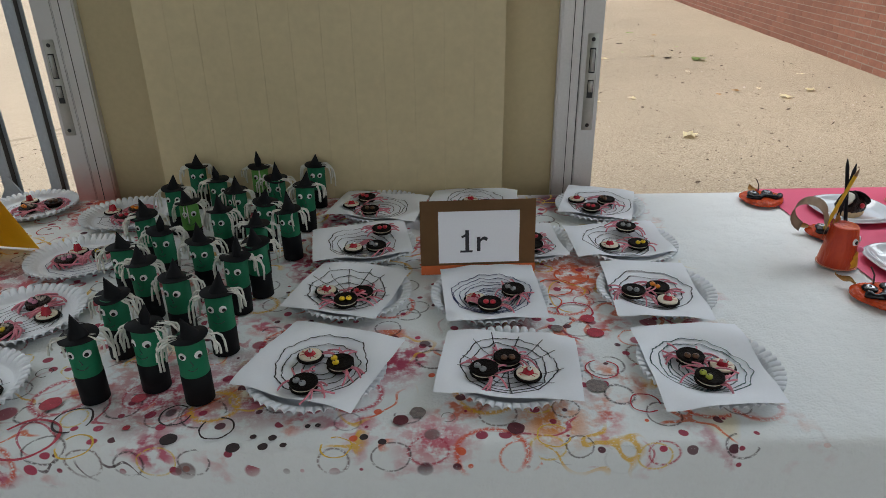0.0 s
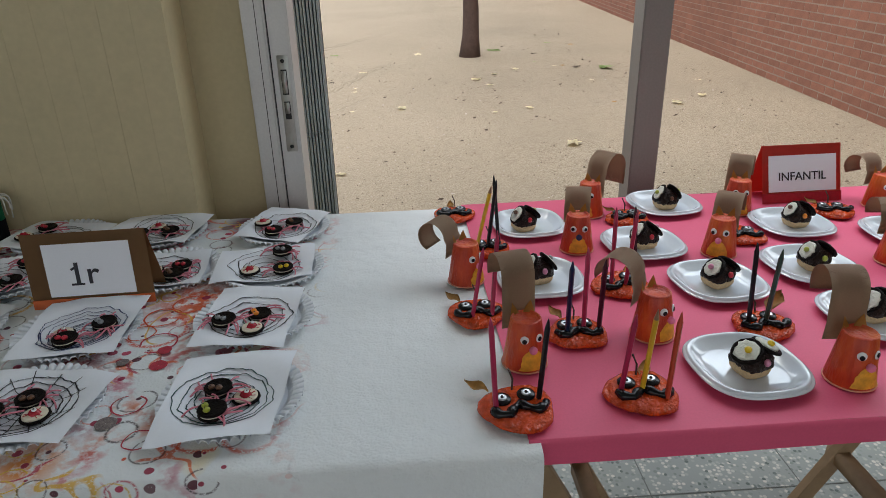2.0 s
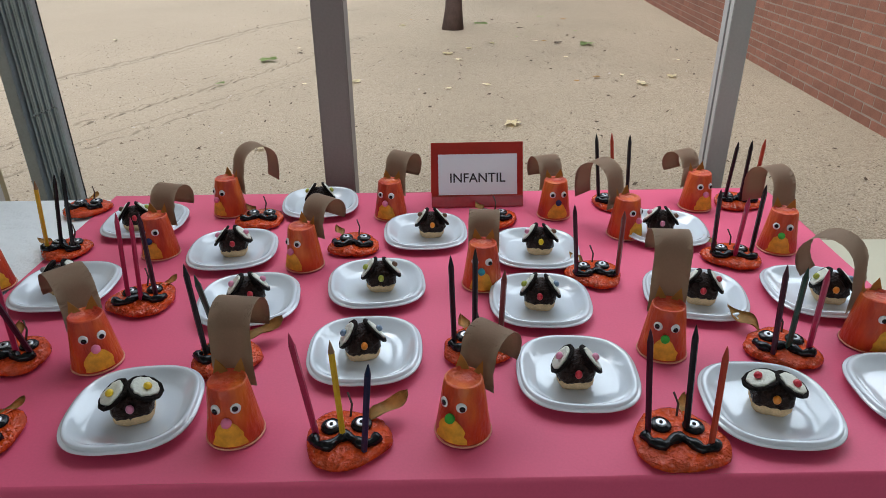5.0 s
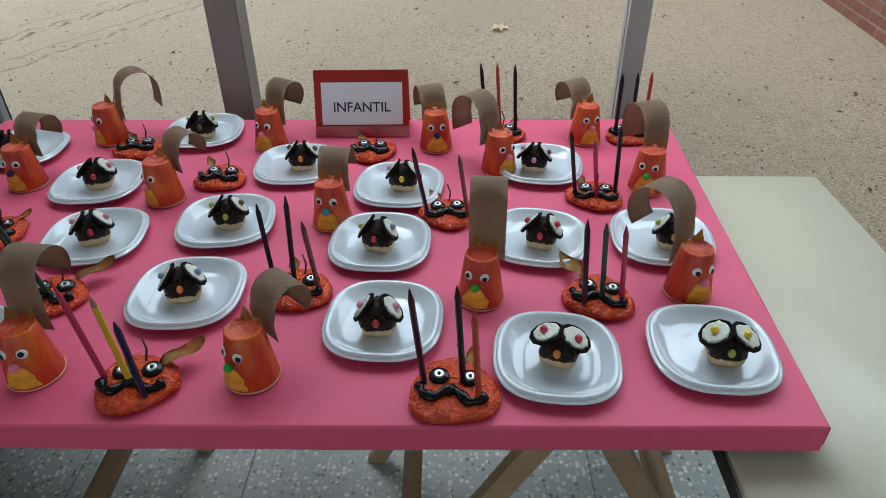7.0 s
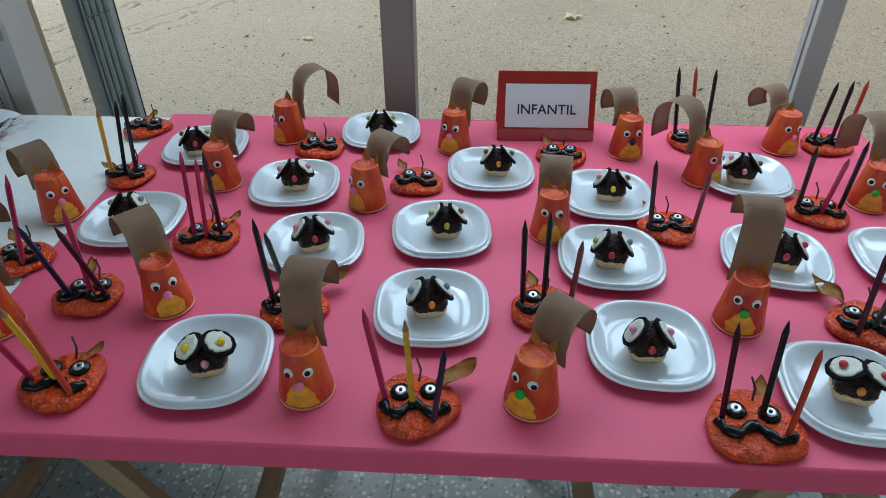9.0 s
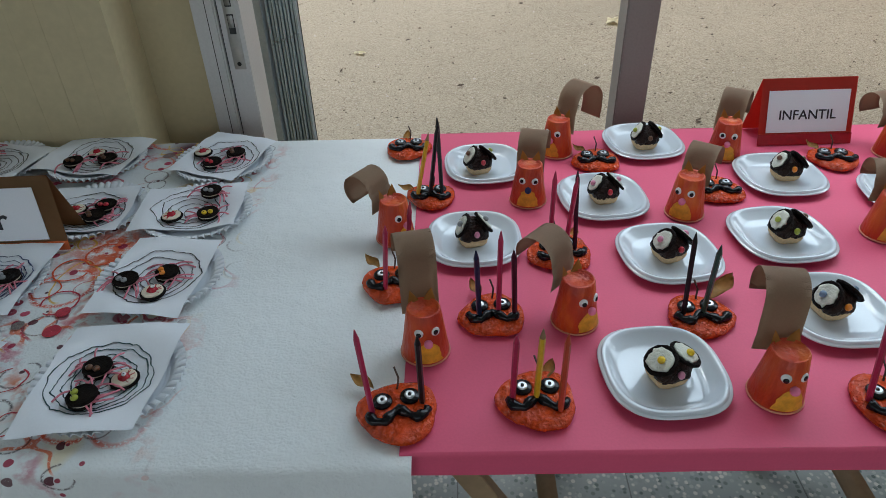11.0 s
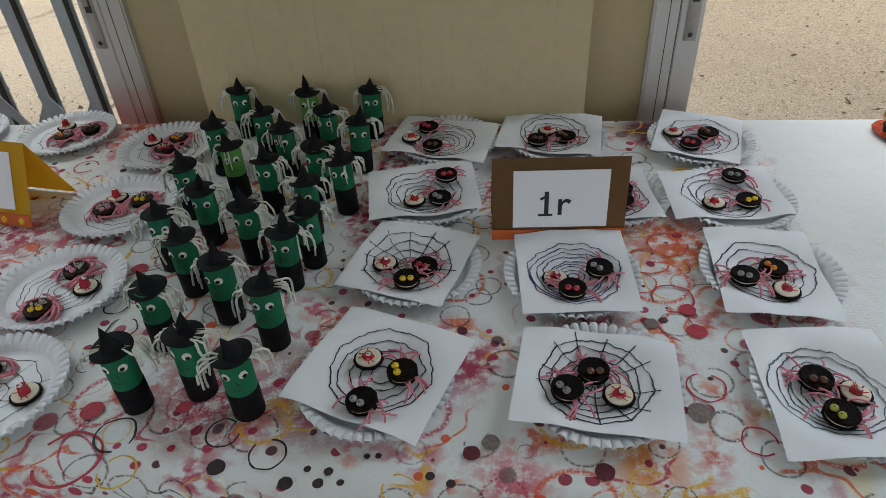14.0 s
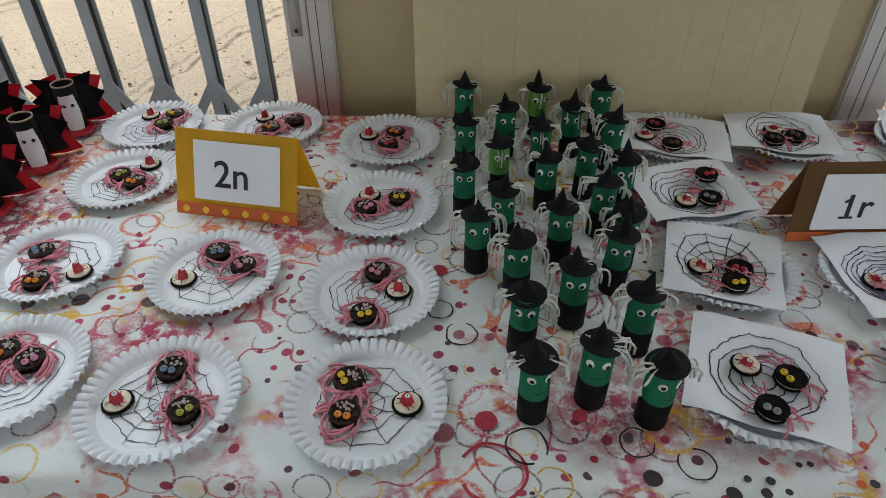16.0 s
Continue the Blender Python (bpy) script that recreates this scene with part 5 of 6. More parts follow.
def oval_plate_mesh(a, b):
    def sup(r, z, t):
        n = 2.75
        c, s = math.cos(t), math.sin(t)
        k = (abs(c) ** n + abs(s) ** n) ** (-1 / n)
        return (a * r * k * c, b * r * k * s, z)
    bm = bmesh.new()
    prof = [(0.0, 0.002), (0.40, 0.002), (0.655, 0.0020), (0.672, 0.0027), (0.70, 0.0034), (0.84, 0.0125), (0.875, 0.0150), (0.905, 0.0158), (0.935, 0.0154), (0.944, 0.0120), (0.952, 0.0116), (0.988, 0.0114), (1.0, 0.0098), (0.985, 0.0088), (0.86, 0.0085), (0.70, 0.0004), (0.0, 0.0)]
    seg = 96
    rows = []
    for r, z in prof:
        rows.append([bm.verts.new(sup(max(r, 0.001), z, 2 * math.pi * k / seg)) for k in range(seg)])
    for p, q in zip(rows, rows[1:]):
        for k in range(seg):
            bm.faces.new((p[k], q[k], q[(k + 1) % seg], p[(k + 1) % seg]))
    return bm


OVAL_ME = part("oval_master", oval_plate_mesh(0.0758, 0.0785), M_PLASTIC)


def squarish(a):
    """Factor that turns a circle into a rounded square."""
    return (math.cos(a) ** 4 + math.sin(a) ** 4) ** -0.25


def owl_cake(x, y, z, yaw, style, c1, c2, nose, seed):
    """Small cake in a paper case with two cream half biscuits set on top like a roof or two eyes."""
    r = random.Random(seed)
    e = thing("biscuit_cake", pose(x, y, z, 0, 0, yaw) @ Matrix.Scale(1.1, 4), "small chocolate cake topped with two cream half biscuits", "cake", "small cakes on plastic plates")
    part("paper_case", lathe([(0.0165, 0.0), (0.0195, 0.0050), (0.0203, 0.0105), (0.0190, 0.0128), (0, 0.0128)], 48, lambda a, i: (squarish(a) * (1 + 0.022 * math.cos(22 * a + seed) * (i < 3) + 0.05 * noise.noise((3 * math.cos(a), 3 * math.sin(a), seed * 1.9))), 0.0014 * noise.noise((5 * math.cos(a), 5 * math.sin(a), seed)) * (i in (2, 3)))), M_CASE, e, "pale pleated paper case")
    part("chocolate_body", lathe([(0.0185, 0.0095), (0.0205, 0.0125), (0.0212, 0.017), (0.0206, 0.022), (0.0196, 0.027), (0.0155, 0.0335), (0.007, 0.037), (0, 0.037)], 40, lambda a, i: ((squarish(a) if i < 5 else 1) * (1 + 0.07 * noise.noise((11 * math.cos(a), 11 * math.sin(a), i * 1.7 + seed))) + 0.13 * noise.noise((4 * math.cos(a), 4 * math.sin(a), i * 0.8 + seed)), 0.002 * noise.noise((4 * math.cos(a), 4 * math.sin(a), i + 2.0 * seed)))), M_CHOC, e)
    side, fwd = (53, -7) if style == "roof" else (26, 3)
    for s, cc in ((-1, c1), (1, c2)):
        w = part("half_biscuit", biscuit(bmesh.new(), 0.0188, 0.0042), M_COOKIE, e)
        w.matrix_local = pose(s * 0.0140, -0.004 if style == "roof" else -0.005, 0.0310 if style == "roof" else 0.033, fwd + r.uniform(-5, 5), s * (side + r.uniform(-6, 6)), 0)
        part("cream_disc", lathe([(0, 0.0036), (0.0145, 0.0036), (0.0140, 0.0054), (0.0118, 0.0059), (0.006, 0.0053), (0, 0.0057)], 22, lambda a, i: (1 + 0.22 * noise.noise((3 * math.cos(a), 3 * math.sin(a), seed + s)), 0)), M_CREAM_WHITE, w, "white cream filling")
        part("sweet", ball(bmesh.new(), r.uniform(-0.003, 0.003), r.uniform(-0.004, 0.002), 0.008, 0.0046, 0.8, 10), M_CANDY[cc], w, f"{cc} sweet")
    part("nose_sweet", ball(bmesh.new(), 0, -0.0235, 0.0255, 0.0042, 1.2, 10), M_CANDY[nose], e, f"{nose} sweet")


M_CREAM_WHITE = material("white_cream", (0.68, 0.69, 0.60), rough=0.55, vary=0.12, scale=90, fine=300, bump=0.8, depth=0.003)
# x, y, plate turn, cake offset, cake turn, style, sweets
OVALS = [
    (1.060, 0.751, 5, 0.003, -0.005, 18, "eyes", "yellow", "yellow", "pink"),
    (1.319, 0.863, 2, -0.004, 0.002, 14, "roof", "blue", "blue", "orange"),
    (1.132, 0.998, 7, 0.000, 0.001, 22, "roof", "pink", "pink", "red"),
    (1.062, 1.169, 6, 0.002, 0.002, 12, "roof", "pink", "pink", "red"),
    (0.862, 1.296, 5, -0.012, -0.012, 20, "roof", "brown", "green", "red"),
    (1.181, 1.379, 7, 0.001, -0.006, 8, "roof", "green", "green", "brown"),
    (1.320, 1.044, 7, 0.007, 0.001, 6, "roof", "green", "brown", "green"),
    (1.394, 1.236, 3, 0.011, 0.004, 4, "roof", "brown", "brown", "orange"),
    (1.584, 1.161, -5, 0.008, 0.006, -4, "roof", "pink", "brown", "yellow"),
    (1.568, 0.987, -3, -0.001, -0.002, -10, "roof", "green", "blue", "red"),
    (1.589, 0.809, -4, -0.005, -0.008, -2, "roof", "pink", "pink", "red"),
    (1.801, 0.745, -5, 0.003, 0.004, -16, "eyes", "red", "red", "orange"),
    (1.804, 1.001, -12, 0.006, -0.006, -16, "roof", "red", "red", "red"),
    (1.833, 1.240, -8, -0.011, -0.003, -10, "roof", "pink", "brown", "pink"),
    (1.991, 1.004, -6, 0.012, -0.010, -14, "roof", "green", "blue", "orange"),
    (0.836, 1.044, 2, -0.003, 0.003, 16, "roof", "grey", "grey", "pink"),
    (1.989, 0.761, -4, 0.013, -0.008, -10, "eyes", "yellow", "yellow", "green"),
]
for i, (x, y, pt, cx, cy, ct, style, c1, c2, nz) in enumerate(OVALS):
    e = thing("plastic_plate", pose(x, y, TOP + 0.0022, 0, 0, pt), "white rounded plastic plate on pink paper", "plate", "plastic plates on the pink table")
    o = new("dish", OVAL_ME.data)
    o.parent = e
    owl_cake(x + cx, y + cy, TOP + 0.0044, ct, style, c1, c2, nz, 500 + i)

# ---- orange cup cats with card tails ----


def cup_cat(x, y, face, nose, lift, curl, swing, cr, seed):
    """Upturned painted cup with googly eyes, pompom nose, card ears and a curled card tail. face: degrees of its nose."""
    r = random.Random(seed)
    col = {"pink": "pink", "green": "green", "blue": "dark blue", "teal": "teal"}[nose]
    e = thing("cup_cat", pose(x, y, TOP + 0.0022, 0, 0, face + 90), f"orange painted cup cat with {col} nose and cardboard tail", "craft cat", "cup cats on the pink table")
    hgt, rb, rt = 0.073, 0.0315, 0.0215

    def rad(z):
        return rb + (rt - rb) * z / hgt
    part("cup", lathe([(rb * 0.95, 0.001), (rb, 0.003), (rad(0.03), 0.03), (rad(0.055), 0.055), (rt, hgt - 0.002), (rt - 0.002, hgt), (rt - 0.003, hgt - 0.003), (0, hgt - 0.0035)], 32, lambda a, i: (1 + 0.012 * noise.noise((3 * math.cos(a), 3 * math.sin(a), i * 0.7 + seed)), 0)), M_FOX, e)
    part("rim", lathe([(rb + 0.0002, 0.0), (rb + 0.0013, 0.0006), (rb + 0.0013, 0.0018), (rb, 0.0024)], 32), M_RIM, e, "pale rolled cup rim")
    belly = bmesh.new()
    rows = []
    for j in range(7):
        z = 0.005 + 0.030 * j / 6
        half = 0.62 * math.sqrt(max(0.02, 1 - (j / 6.2) ** 2)) * (1 + 0.12 * r.uniform(-1, 1))
        rows.append([belly.verts.new(((rad(z) + 0.0011) * math.sin(half * k / 5), -(rad(z) + 0.0011) * math.cos(half * k / 5), z)) for k in range(-5, 6)])
    for a, b in zip(rows, rows[1:]):
        for k in range(10):
            belly.faces.new((a[k], a[k + 1], b[k + 1], b[k]))
    part("belly_patch", belly, M_YPAINT, e, "ochre painted belly")
    lean = math.degrees(math.atan((rb - rt) / hgt))
    for s in (-1, 1):
        z, off = 0.050, 0.0105
        rr = rad(z)
        eye = part("eye", lathe([(0, 0.0022), (0.004, 0.0020), (0.0056, 0.0012), (0.006, 0)], 18), M_EYE, e, "white plastic googly eye")
        eye.matrix_local = pose(s * off, -math.sqrt(rr * rr - off * off) - 0.0003, z, 90 - lean, 0, s * math.degrees(math.asin(off / rr)))
        part("pupil", lathe([(0, 0.0030), (0.0032, 0.0028), (0.0034, 0.0016)], 14), M_PUPIL, eye).matrix_local = pose(r.uniform(-0.0015, 0.0015), r.uniform(-0.0018, 0.0010), 0)
    nb = bmesh.new()
    ball(nb, 0, 0, 0, 0.0058, 1, 14)
    for v in nb.verts:
        v.co *= 1 + 0.10 * noise.noise(v.co * 900)
    part("nose", nb, M_NOSE[nose], e, f"{col} pompom nose").matrix_local = pose(0, -rad(0.036) - 0.003, 0.036)
    # cardboard strip: up the back of the cup, then curling away behind
    w = 0.0245
    path = [(0.0, rt + 0.004, 0.034), (0.0, rt + 0.004, 0.050), (0.0, rt + 0.004, 0.072)] if abs(swing) > 15 else [(0.0, rad(0.042) + 0.002, 0.042), (0.0, rad(0.055) + 0.0025, 0.055), (0.0, rt + 0.004, 0.070)]
    path += [(0, rt + 0.005 + 0.001 * i, 0.072 + lift * i / 3) for i in range(1, 4)]
    cy, cz = path[-1][1], path[-1][2]
    for i in range(1, 15):
        a = math.pi - radians(curl) * i / 14
        path.append((0, cy + cr + cr * math.cos(a), cz + cr * math.sin(a)))
    if curl < 190:
        path += [(0, path[-1][1], path[-1][2] - 0.014), (0, path[-1][1] - 0.003, path[-1][2] - 0.036)]
    bm = bmesh.new()
    rows = [[bm.verts.new((w * u + 0.003 * (i / len(path)) * math.sin(seed), p[1], p[2])) for u in (-1, -0.5, 0, 0.5, 1)] for i, p in enumerate(path)]
    for a, b in zip(rows, rows[1:]):
        for k in range(4):
            bm.faces.new((a[k], a[k + 1], b[k + 1], b[k]))
    turn_m = Matrix.Rotation(radians(swing), 3, "Z")
    back, shift = rt + 0.003, 0.6 * w * abs(math.sin(radians(swing)))
    for v in bm.verts:
        q = turn_m @ Vector((v.co.x, v.co.y - back, 0))
        v.co = Vector((q.x, q.y + back + shift, v.co.z))
    part("tail", solid(bm, 0.0011), M_CARD, e, "curled brown cardboard tail")
    for s in (-1, 1):
        bm = bmesh.new()
        f = [bm.verts.new(v) for v in ((s * 0.001, rt - 0.0035, 0.067), (s * 0.0190, rt - 0.011, 0.065), (s * 0.0140, rt - 0.004, 0.0880), (s * 0.0075, rt - 0.002, 0.0775))]
        bm.faces.new(f)
        part("ear", solid(bm, 0.001), M_EAR, e, "ochre card ear", smooth=False)


M_RIM = material("pale_orange_rim", (0.66, 0.28, 0.18), rough=0.5)
M_NOSE = {"pink": material("pink_pompom", (0.78, 0.22, 0.36), rough=0.95), "green": material("green_pompom", (0.06, 0.42, 0.05), rough=0.95), "blue": material("dark_blue_pompom", (0.02, 0.03, 0.10), rough=0.95), "teal": material("teal_pompom", (0.04, 0.30, 0.36), rough=0.95)}
# x, y, direction of the face, nose, tail rise, curl and swing in degrees, radius of the curl
CATS = [
    (0.968, 0.856, -56, "pink", 0.012, 200, 14, 0.030),
    (1.186, 0.719, -86, "pink", 0.034, 214, -12, 0.030),
    (1.443, 0.718, -122, "green", 0.008, 225, -10, 0.026),
    (1.714, 0.867, -107, "green", 0.052, 206, 12, 0.026),
    (1.996, 0.882, -74, "pink", 0.022, 228, 24, 0.038),
    (2.008, 1.170, -112, "green", 0.018, 186, 40, 0.036),
    (1.932, 1.362, -76, "pink", 0.002, 225, 16, 0.026),
    (1.758, 1.236, -56, "pink", 0.016, 184, 8, 0.036),
    (1.643, 1.328, -84, "blue", 0.004, 225, 12, 0.026),
    (1.486, 1.055, -97, "teal", 0.006, 210, 0, 0.025),
    (1.193, 1.126, -124, "pink", 0.006, 212, -2, 0.026),
    (1.325, 1.332, -106, "pink", 0.014, 240, -16, 0.026),
    (1.006, 1.356, -124, "pink", 0.016, 186, -16, 0.036),
    (0.934, 1.175, -98, "blue", 0.006, 212, -8, 0.028),
    (0.766, 0.801, -78, "pink", 0.045, 206, 0, 0.028),
    (0.709, 1.064, -45, "pink", 0.006, 250, 10, 0.026),
]
for i, c in enumerate(CATS):
    cup_cat(*c, 700 + i)

# ---- clay discs with pencils ----


def pencil(p, q, colour, parent):
    p, q = Vector(p), Vector(q)
    d = q - p
    n = d.length
    body = part("pencil", lathe([(0, 0), (0.0036, 0), (0.0036, n - 0.016), (0.0034, n - 0.0155)], 6), M_PENCIL[colour], parent, f"{colour} pencil", smooth=False)
    body.matrix_local = Matrix.Translation(p) @ d.to_track_quat("Z", "Y").to_matrix().to_4x4()
    part("pencil_point", lathe([(0.0034, n - 0.0157), (0.0012, n - 0.004), (0, n)], 10), M_PENCIL[colour] if colour != "yellow" else M_WOODTIP, body)


def clay_face(x, y, turn, size, pencils, leaf, seed):
    """Flat orange dough face with button eyes, a black dough mouth and pencils standing in it."""
    r = random.Random(seed)
    word = {0: "no pencils", 2: "two pencils", 3: "three pencils"}[len(pencils)]
    e = thing("clay_pumpkin", pose(x, y, TOP + 0.0022), f"orange glazed clay pumpkin face with {word} standing in it" if pencils else "orange glazed clay pumpkin face with black mouth", "clay pumpkin", "clay pumpkins on the pink table")
    rx, ry = 0.0475 * size, 0.046 * size

    def wob(a, i):
        f = 1 + 0.07 * math.sin(3 * a + seed) + 0.03 * noise.noise((5 * math.cos(a), 5 * math.sin(a), seed * 0.7)) + 0.07 * noise.noise((2 * math.cos(a), 2 * math.sin(a), seed * 1.3))
        return f, (0.0014 * noise.noise((6 * math.cos(a), 6 * math.sin(a), i + seed)) if 0 < i else 0)
    bm = lathe([(0.90, 0.0), (1.0, 0.003), (0.98, 0.0075), (0.88, 0.0105), (0.6, 0.0115), (0.3, 0.0118), (0, 0.012)], 36, wob)
    turned = pose(0, 0, 0, 0, 0, turn)
    for v in bm.verts:
        v.co = turned @ Vector((v.co.x * rx, v.co.y * ry, v.co.z))
    part("disc", bm, M_CLAY, e)
    for s in (-1, 1):
        c = turned @ Vector((s * 0.0165 * size, 0.013 * size, 0.0115))
        eye = part("eye", lathe([(0.0115, 0), (0.0122, 0.002), (0.0105, 0.0042), (0, 0.0046)], 18), M_BLACKCLAY, e, "black round clay eye")
        eye.matrix_local = Matrix.Translation(c) @ pose(0, 0, 0, 4, 0, 0)
        part("button", lathe([(0.0062, 0.0040), (0.0064, 0.0056), (0.0045, 0.0064), (0.003, 0.0058), (0, 0.0060)], 16), M_SILVER, eye, "silver button")
        part("button_dot", lathe([(0.0022, 0.0058), (0.0018, 0.0070), (0, 0.0072)], 10), M_PUPIL, eye)
    zz = [(-0.034, -0.004), (-0.029, -0.015), (-0.018, -0.019), (-0.009, -0.010), (0.0, -0.004), (0.008, -0.012), (0.017, -0.021), (0.028, -0.017), (0.034, -0.008)]
    pts = []
    for (ax, ay), (bx, by) in zip(zz, zz[1:]):
        for k in range(3):
            pts.append(turned @ Vector(((ax + (bx - ax) * k / 3) * size * 1.05, (ay + (by - ay) * k / 3) * size, 0.0140)))
    part("mouth", tube(pts, [0.0057 + 0.0014 * math.sin(1.1 * i + seed) for i in range(len(pts))], 9), M_BLACKCLAY, e, "black wavy clay mouth")
    for bx, by, tx, ty, col in pencils:
        pencil((bx - x, by - y, 0.013), (tx - x, ty - y, 0.1445), col, e)
    if leaf:
        lx, ly, deg = leaf
        bm = bmesh.new()
        rows = []
        for i in range(9):
            s = i / 8
            wd = 0.013 * math.sin(math.pi * min(1, s * 0.97 + 0.02)) ** 0.8 + 0.0004
            rows.append([bm.verts.new((s * 0.055, u * wd, 0.006 + 0.010 * s + 0.006 * abs(u) + 0.004 * math.sin(7 * s + u))) for u in (-1, -0.5, 0, 0.5, 1)])
        for a, b in zip(rows, rows[1:]):
            for k in range(4):
                bm.faces.new((a[k], a[k + 1], b[k + 1], b[k]))
        part("leaf", solid(bm, 0.0006), M_LEAF, e, "dry ochre leaf").matrix_local = pose(lx - x, ly - y, 0.002, 0, 0, deg) @ Matrix.Scale(1.0 if seed in (900, 902, 913) else 0.62, 4)
        st = turned @ Vector((0.004, 0.030 * size, 0.010))
        part("stem", tube([st, st + Vector((0.002, 0.006, 0.014)), st + Vector((-0.003, 0.012, 0.026))], 0.0014, 6), M_BARK, e)


# x, y, turn, size, pencils (foot x, y; point x, y; colour), leaf (x, y, direction)
CLAYS = [
    (1.314, 0.698, 6, 1.0, [(1.281, 0.697, 1.264, 0.700, "crimson"), (1.311, 0.693, 1.308, 0.685, "yellow"), (1.336, 0.672, 1.350, 0.645, "navy")], (1.335, 0.722, 35)),
    (1.678, 0.690, -6, 1.08, [(1.645, 0.695, 1.632, 0.700, "plum"), (1.689, 0.700, 1.681, 0.706, "black"), (1.706, 0.672, 1.698, 0.668, "red")], (1.695, 0.725, 70)),
    (1.872, 0.861, -14, 1.0, [(1.848, 0.838, 1.837, 0.836, "plum"), (1.873, 0.850, 1.858, 0.828, "green"), (1.898, 0.846, 1.880, 0.822, "crimson")], (1.855, 0.895, 118)),
    (1.914, 1.132, -6, 1.0, [(1.879, 1.130, 1.853, 1.085, "black"), (1.913, 1.120, 1.882, 1.050, "crimson"), (1.946, 1.134, 1.932, 1.104, "black")], (1.90, 1.165, 110)),
    (1.668, 1.074, 4, 0.95, [(1.636, 1.060, 1.617, 1.030, "plum"), (1.700, 1.058, 1.684, 1.005, "brown")], (1.655, 1.105, 120)),
    (1.522, 1.300, -4, 0.95, [], (1.505, 1.328, 110)),
    (1.772, 1.376, 0, 0.95, [(1.741, 1.376, 1.727, 1.389, "black"), (1.768, 1.370, 1.758, 1.393, "red"), (1.798, 1.376, 1.791, 1.382, "black")], (1.79, 1.405, 60)),
    (2.020, 1.374, -6, 0.95, [(1.992, 1.366, 1.981, 1.330, "black"), (2.020, 1.360, 2.010, 1.337, "black"), (2.046, 1.366, 2.037, 1.343, "red")], None),
    (1.269, 1.190, -2, 0.95, [], (1.245, 1.222, 115)),
    (1.076, 1.308, 2, 0.95, [], (1.06, 1.335, 130)),
    (0.968, 1.007, 14, 1.05, [(0.950, 1.003, 0.953, 1.018, "crimson"), (0.972, 0.995, 0.982, 0.999, "crimson"), (0.990, 1.006, 0.985, 1.019, "plum")], (0.985, 1.035, 60)),
    (0.764, 1.184, 2, 0.9, [(0.740, 1.174, 0.765, 1.152, "yellow"), (0.762, 1.178, 0.779, 1.186, "black"), (0.783, 1.176, 0.777, 1.214, "black")], (0.735, 1.20, 160)),
    (0.713, 1.373, 4, 0.95, [], (0.705, 1.40, 80)),
    (1.137, 0.855, 4, 0.95, [(1.113, 0.852, 1.106, 0.854, "black"), (1.138, 0.850, 1.128, 0.826, "green")], (1.158, 0.885, 40)),
    (1.467, 0.873, 0, 0.95, [(1.437, 0.872, 1.432, 0.870, "black"), (1.464, 0.868, 1.464, 0.890, "black"), (1.497, 0.864, 1.496, 0.830, "brown")], (1.455, 0.905, 100)),
    (0.856, 0.862, 6, 0.95, [(0.838, 0.851, 0.832, 0.822, "navy"), (0.864, 0.858, 0.865, 0.864, "crimson"), (0.886, 0.854, 0.878, 0.822, "plum")], (0.84, 0.90, 110)),
    (0.902, 0.709, 4, 1.0, [(0.872, 0.703, 0.870, 0.672, "crimson"), (0.900, 0.704, 0.898, 0.680, "yellow"), (0.926, 0.686, 0.923, 0.672, "red")], (0.91, 0.735, 60)),
    (0.738, 0.692, 14, 1.0, [(0.709, 0.683, 0.701, 0.682, "crimson"), (0.766, 0.700, 0.767, 0.672, "black")], (0.705, 0.727, 150)),
    (0.714, 0.936, 8, 0.95, [(0.705, 0.915, 0.717, 0.880, "crimson"), (0.735, 0.915, 0.746, 0.940, "crimson")], (0.69, 0.97, 130)),
]
for i, c in enumerate(CLAYS):
    clay_face(*c, 900 + i)

# ---- red and black bat-winged rolls at the table's end ----


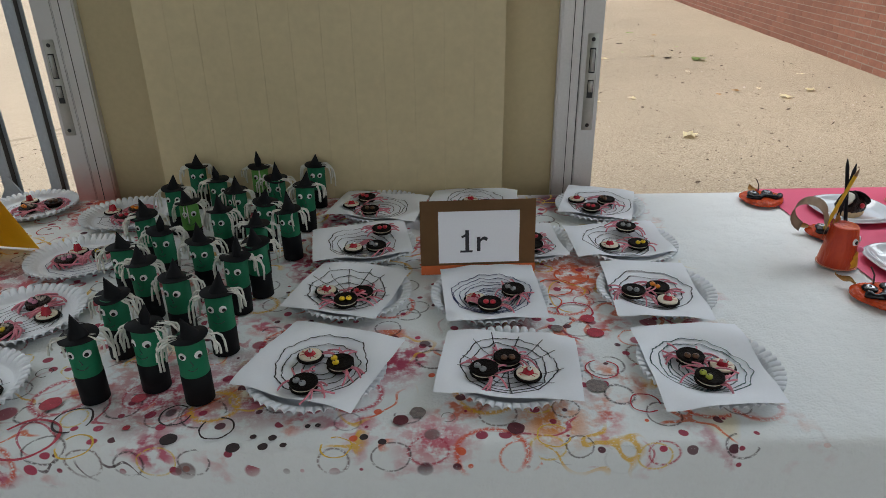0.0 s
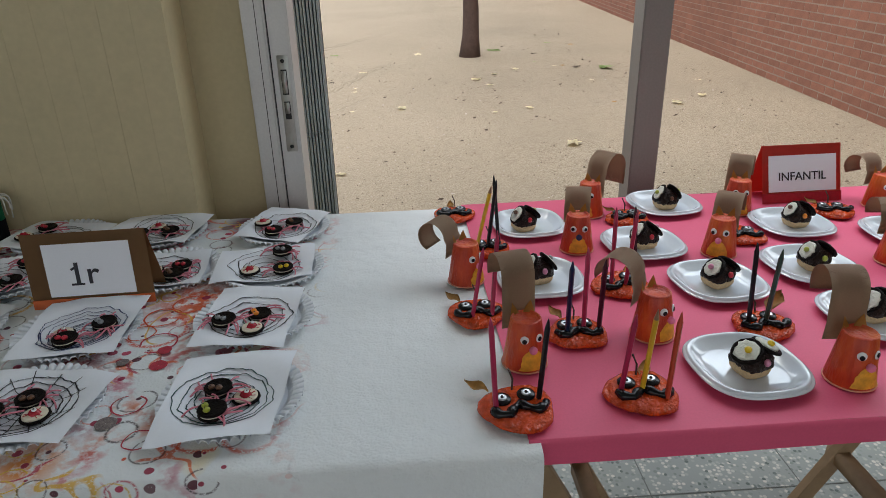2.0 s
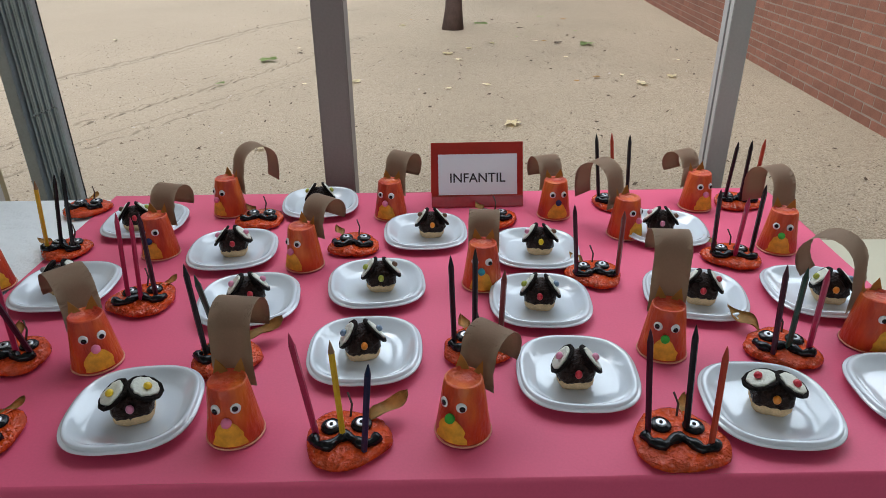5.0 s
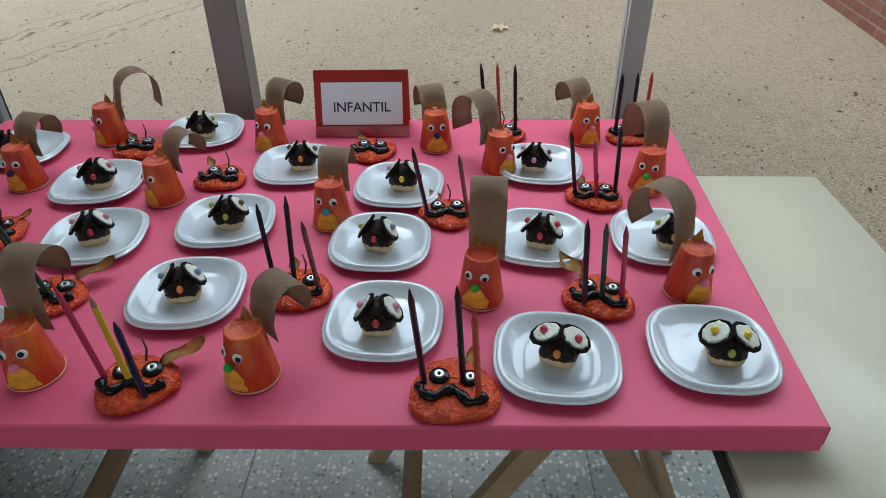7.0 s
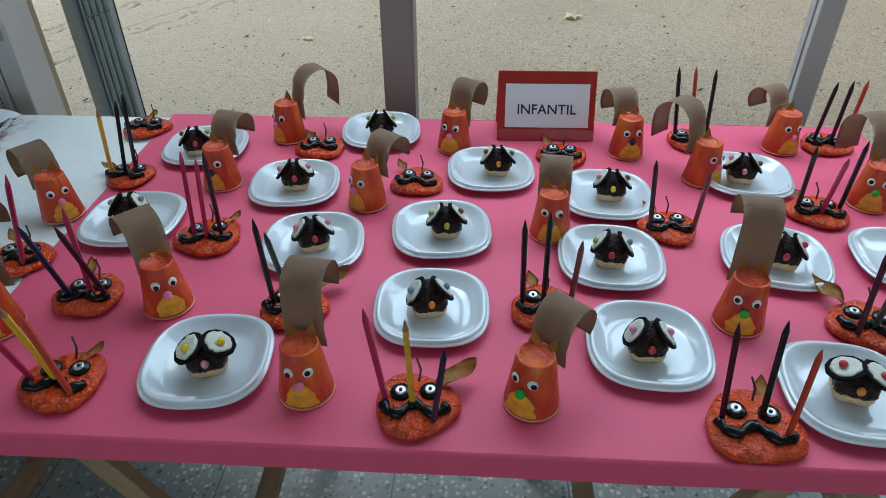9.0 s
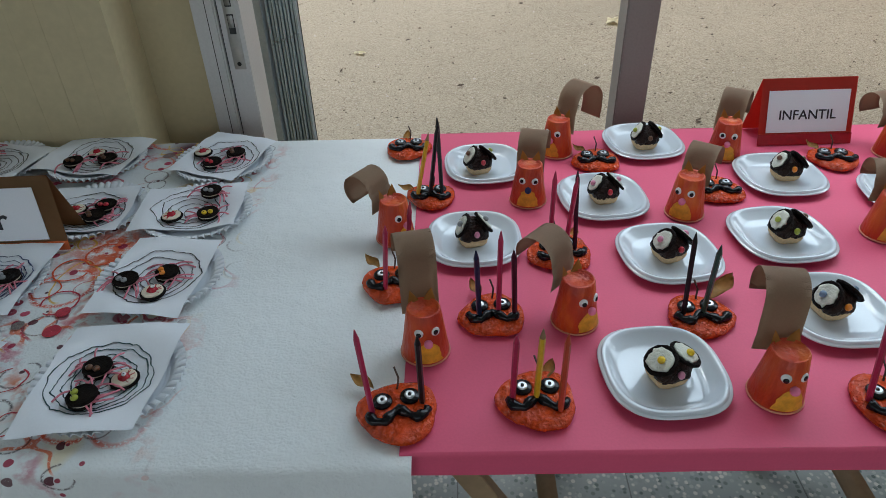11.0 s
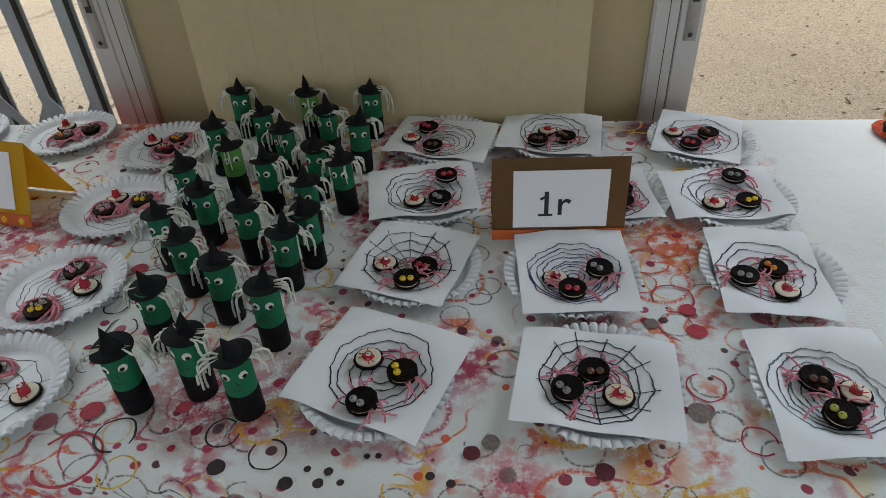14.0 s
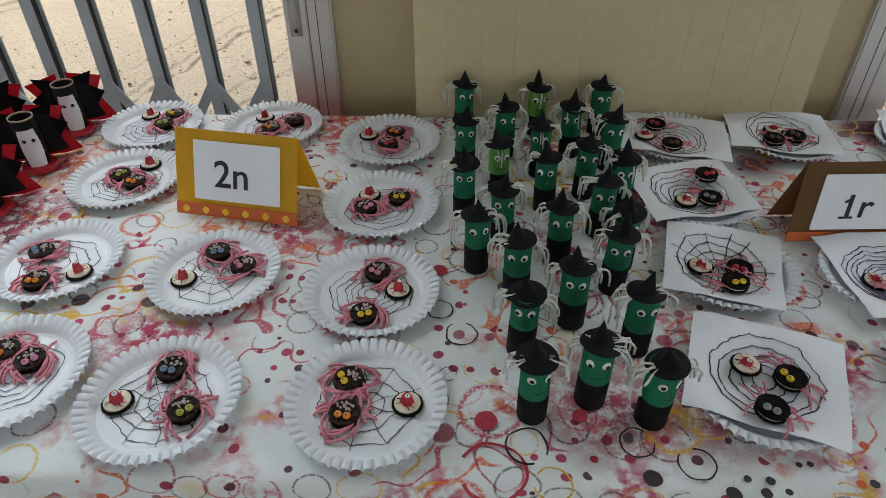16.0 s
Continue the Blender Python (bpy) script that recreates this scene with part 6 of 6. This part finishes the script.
def bat_roll(x, y, yaw, seed):
    e = thing("bat_winged_roll", pose(x, y, TOP, 0, 0, yaw), "black card roll with red card cape and pointed wings", "craft bat", "bat-winged rolls at the table end")
    part("roll", lathe([(0.0185, 0), (0.0195, 0.0005), (0.0195, 0.100), (0.0185, 0.100), (0.0182, 0.02)], 24), M_BLACK, e)
    bm = bmesh.new()
    rows = []
    for j in range(6):
        z = 0.012 + 0.070 * j / 5
        half = 0.95 * (1 - 0.25 * abs(j - 2.5) / 2.5)
        rows.append([bm.verts.new((0.0200 * math.sin(half * k / 4), -0.0200 * math.cos(half * k / 4), z)) for k in range(-4, 5)])
    for a, b in zip(rows, rows[1:]):
        for k in range(8):
            bm.faces.new((a[k], a[k + 1], b[k + 1], b[k]))
    part("white_face", bm, M_PAPER, e, "white paper face")
    for s in (-1, 1):
        part("eye", lathe([(0, 0.001), (0.003, 0.0005), (0.0032, 0)], 10), M_PUPIL, e).matrix_local = pose(s * 0.007, -0.0192, 0.062, 90, 0, s * 20)
        pts = [(s * 0.012, 0.016, 0.100), (s * 0.052, 0.020, 0.108), (s * 0.040, 0.022, 0.080), (s * 0.064, 0.026, 0.062), (s * 0.046, 0.024, 0.040), (s * 0.052, 0.028, 0.012), (s * 0.014, 0.018, 0.014)]
        w = bmesh.new()
        w.faces.new([w.verts.new(p) for p in pts])
        part("wing", solid(w, 0.001), M_BLACK, e, "black card wing", smooth=False)
        pts = [(s * 0.008, 0.019, 0.112), (s * 0.066, 0.026, 0.094), (s * 0.052, 0.028, 0.066), (s * 0.010, 0.021, 0.060)]
        w = bmesh.new()
        w.faces.new([w.verts.new(p) for p in pts])
        part("cape", solid(w, 0.001), M_FOIL, e, "red card cape", smooth=False)
    part("card_rim", lathe([(0.0180, 0.0985), (0.0188, 0.1008), (0.0199, 0.1008), (0.0199, 0.0980)], 24), M_CARD, e, "bare brown cardboard rim")
    skirt = bmesh.new()
    for q in range(5):
        u0, u1 = -0.072 + 0.0288 * q, -0.072 + 0.0288 * (q + 1)
        d0, d1 = (0.004 if q % 2 else -0.003), (-0.003 if q % 2 else 0.004)
        skirt.faces.new([skirt.verts.new(p) for p in ((u0, 0.040 + d0, 0.0), (u1, 0.040 + d1, 0.0), (u1 * 0.75, 0.030 + d1, 0.046 - 0.006 * (q % 2)), (u0 * 0.75, 0.030 + d0, 0.046 - 0.006 * ((q + 1) % 2)))])
    part("cape_skirt", solid(skirt, 0.0008), M_FOIL, e, "crumpled red shiny paper", smooth=False)
    part("collar", lathe([(0.0215, 0.0), (0.034, 0.004), (0.030, 0.010), (0.0205, 0.012)], 7), M_FOIL, e, "red shiny paper collar", smooth=False)


for i, (x, y, a) in enumerate(((-1.248, 1.345, 25), (-1.254, 1.212, 30), (-1.262, 1.075, 28), (-1.38, 1.30, 25), (-1.385, 1.14, 20))):
    bat_roll(x, y, a, i)

for o in (PLATE_ME, OVAL_ME, PEARL):
    bpy.data.objects.remove(o)

# ---- brick boundary wall, bricks last ----
wall = thing("wall_brick", pose(4.757, 5.0, -0.2, 0, 0, -5.4), "long red brick boundary wall with grey joints", "wall", kind="structure")
COURSE, LONG, JOINT = 0.083, 0.315, 0.010
core = part("mortar_core", boxed(0.0025, 0.24, -3.3, 42, -0.3, 3.4), M_MORTAR, wall, smooth=False)
brick_bm = boxed(0, 0.10, -(LONG - JOINT) / 2, (LONG - JOINT) / 2, 0, COURSE - JOINT, 0.003)
brick_me = bpy.data.meshes.new("brick")
brick_bm.to_mesh(brick_me)
brick_bm.free()
brick_me.materials.append(M_BRICK)
rest_v, rest_f = [], []
br = random.Random(5)
count = 0
for j in range(44):
    ends = [-3.3 + LONG * (i + 0.5 * (j % 2)) + br.uniform(-0.02, 0.02) for i in range(144)]
    for y_a, y_b in zip(ends, ends[1:]):
        y, half = (y_a + y_b) / 2, (y_b - y_a - JOINT * br.uniform(0.7, 1.3)) / 2
        near = -0.6 < y < 4.2 and j < 20 and count < 300
        dx = br.uniform(-0.0015, 0.0008)
        if near:
            o = new("brick", brick_me)
            o.parent = wall
            o.location = (dx, y, COURSE * j)
            o.scale = (1, 2 * half / (LONG - JOINT), 1)
            count += 1
        else:
            y0, y1, z0, z1 = y - half, y + half, COURSE * j, COURSE * (j + 1) - JOINT
            k = len(rest_v)
            rest_v += [(dx, y0, z0), (dx, y1, z0), (dx, y1, z1), (dx, y0, z1), (0.05, y0, z0), (0.05, y1, z0), (0.05, y1, z1), (0.05, y0, z1)]
            rest_f += [(k, k + 3, k + 2, k + 1), (k, k + 1, k + 5, k + 4), (k + 1, k + 2, k + 6, k + 5), (k + 2, k + 3, k + 7, k + 6), (k + 3, k, k + 4, k + 7)]
me = bpy.data.meshes.new("bricks")
me.from_pydata(rest_v, [], rest_f)
me.materials.append(M_BRICK)
far = new("far_bricks", me)
far.parent = wall
far["kind"] = "stuff"
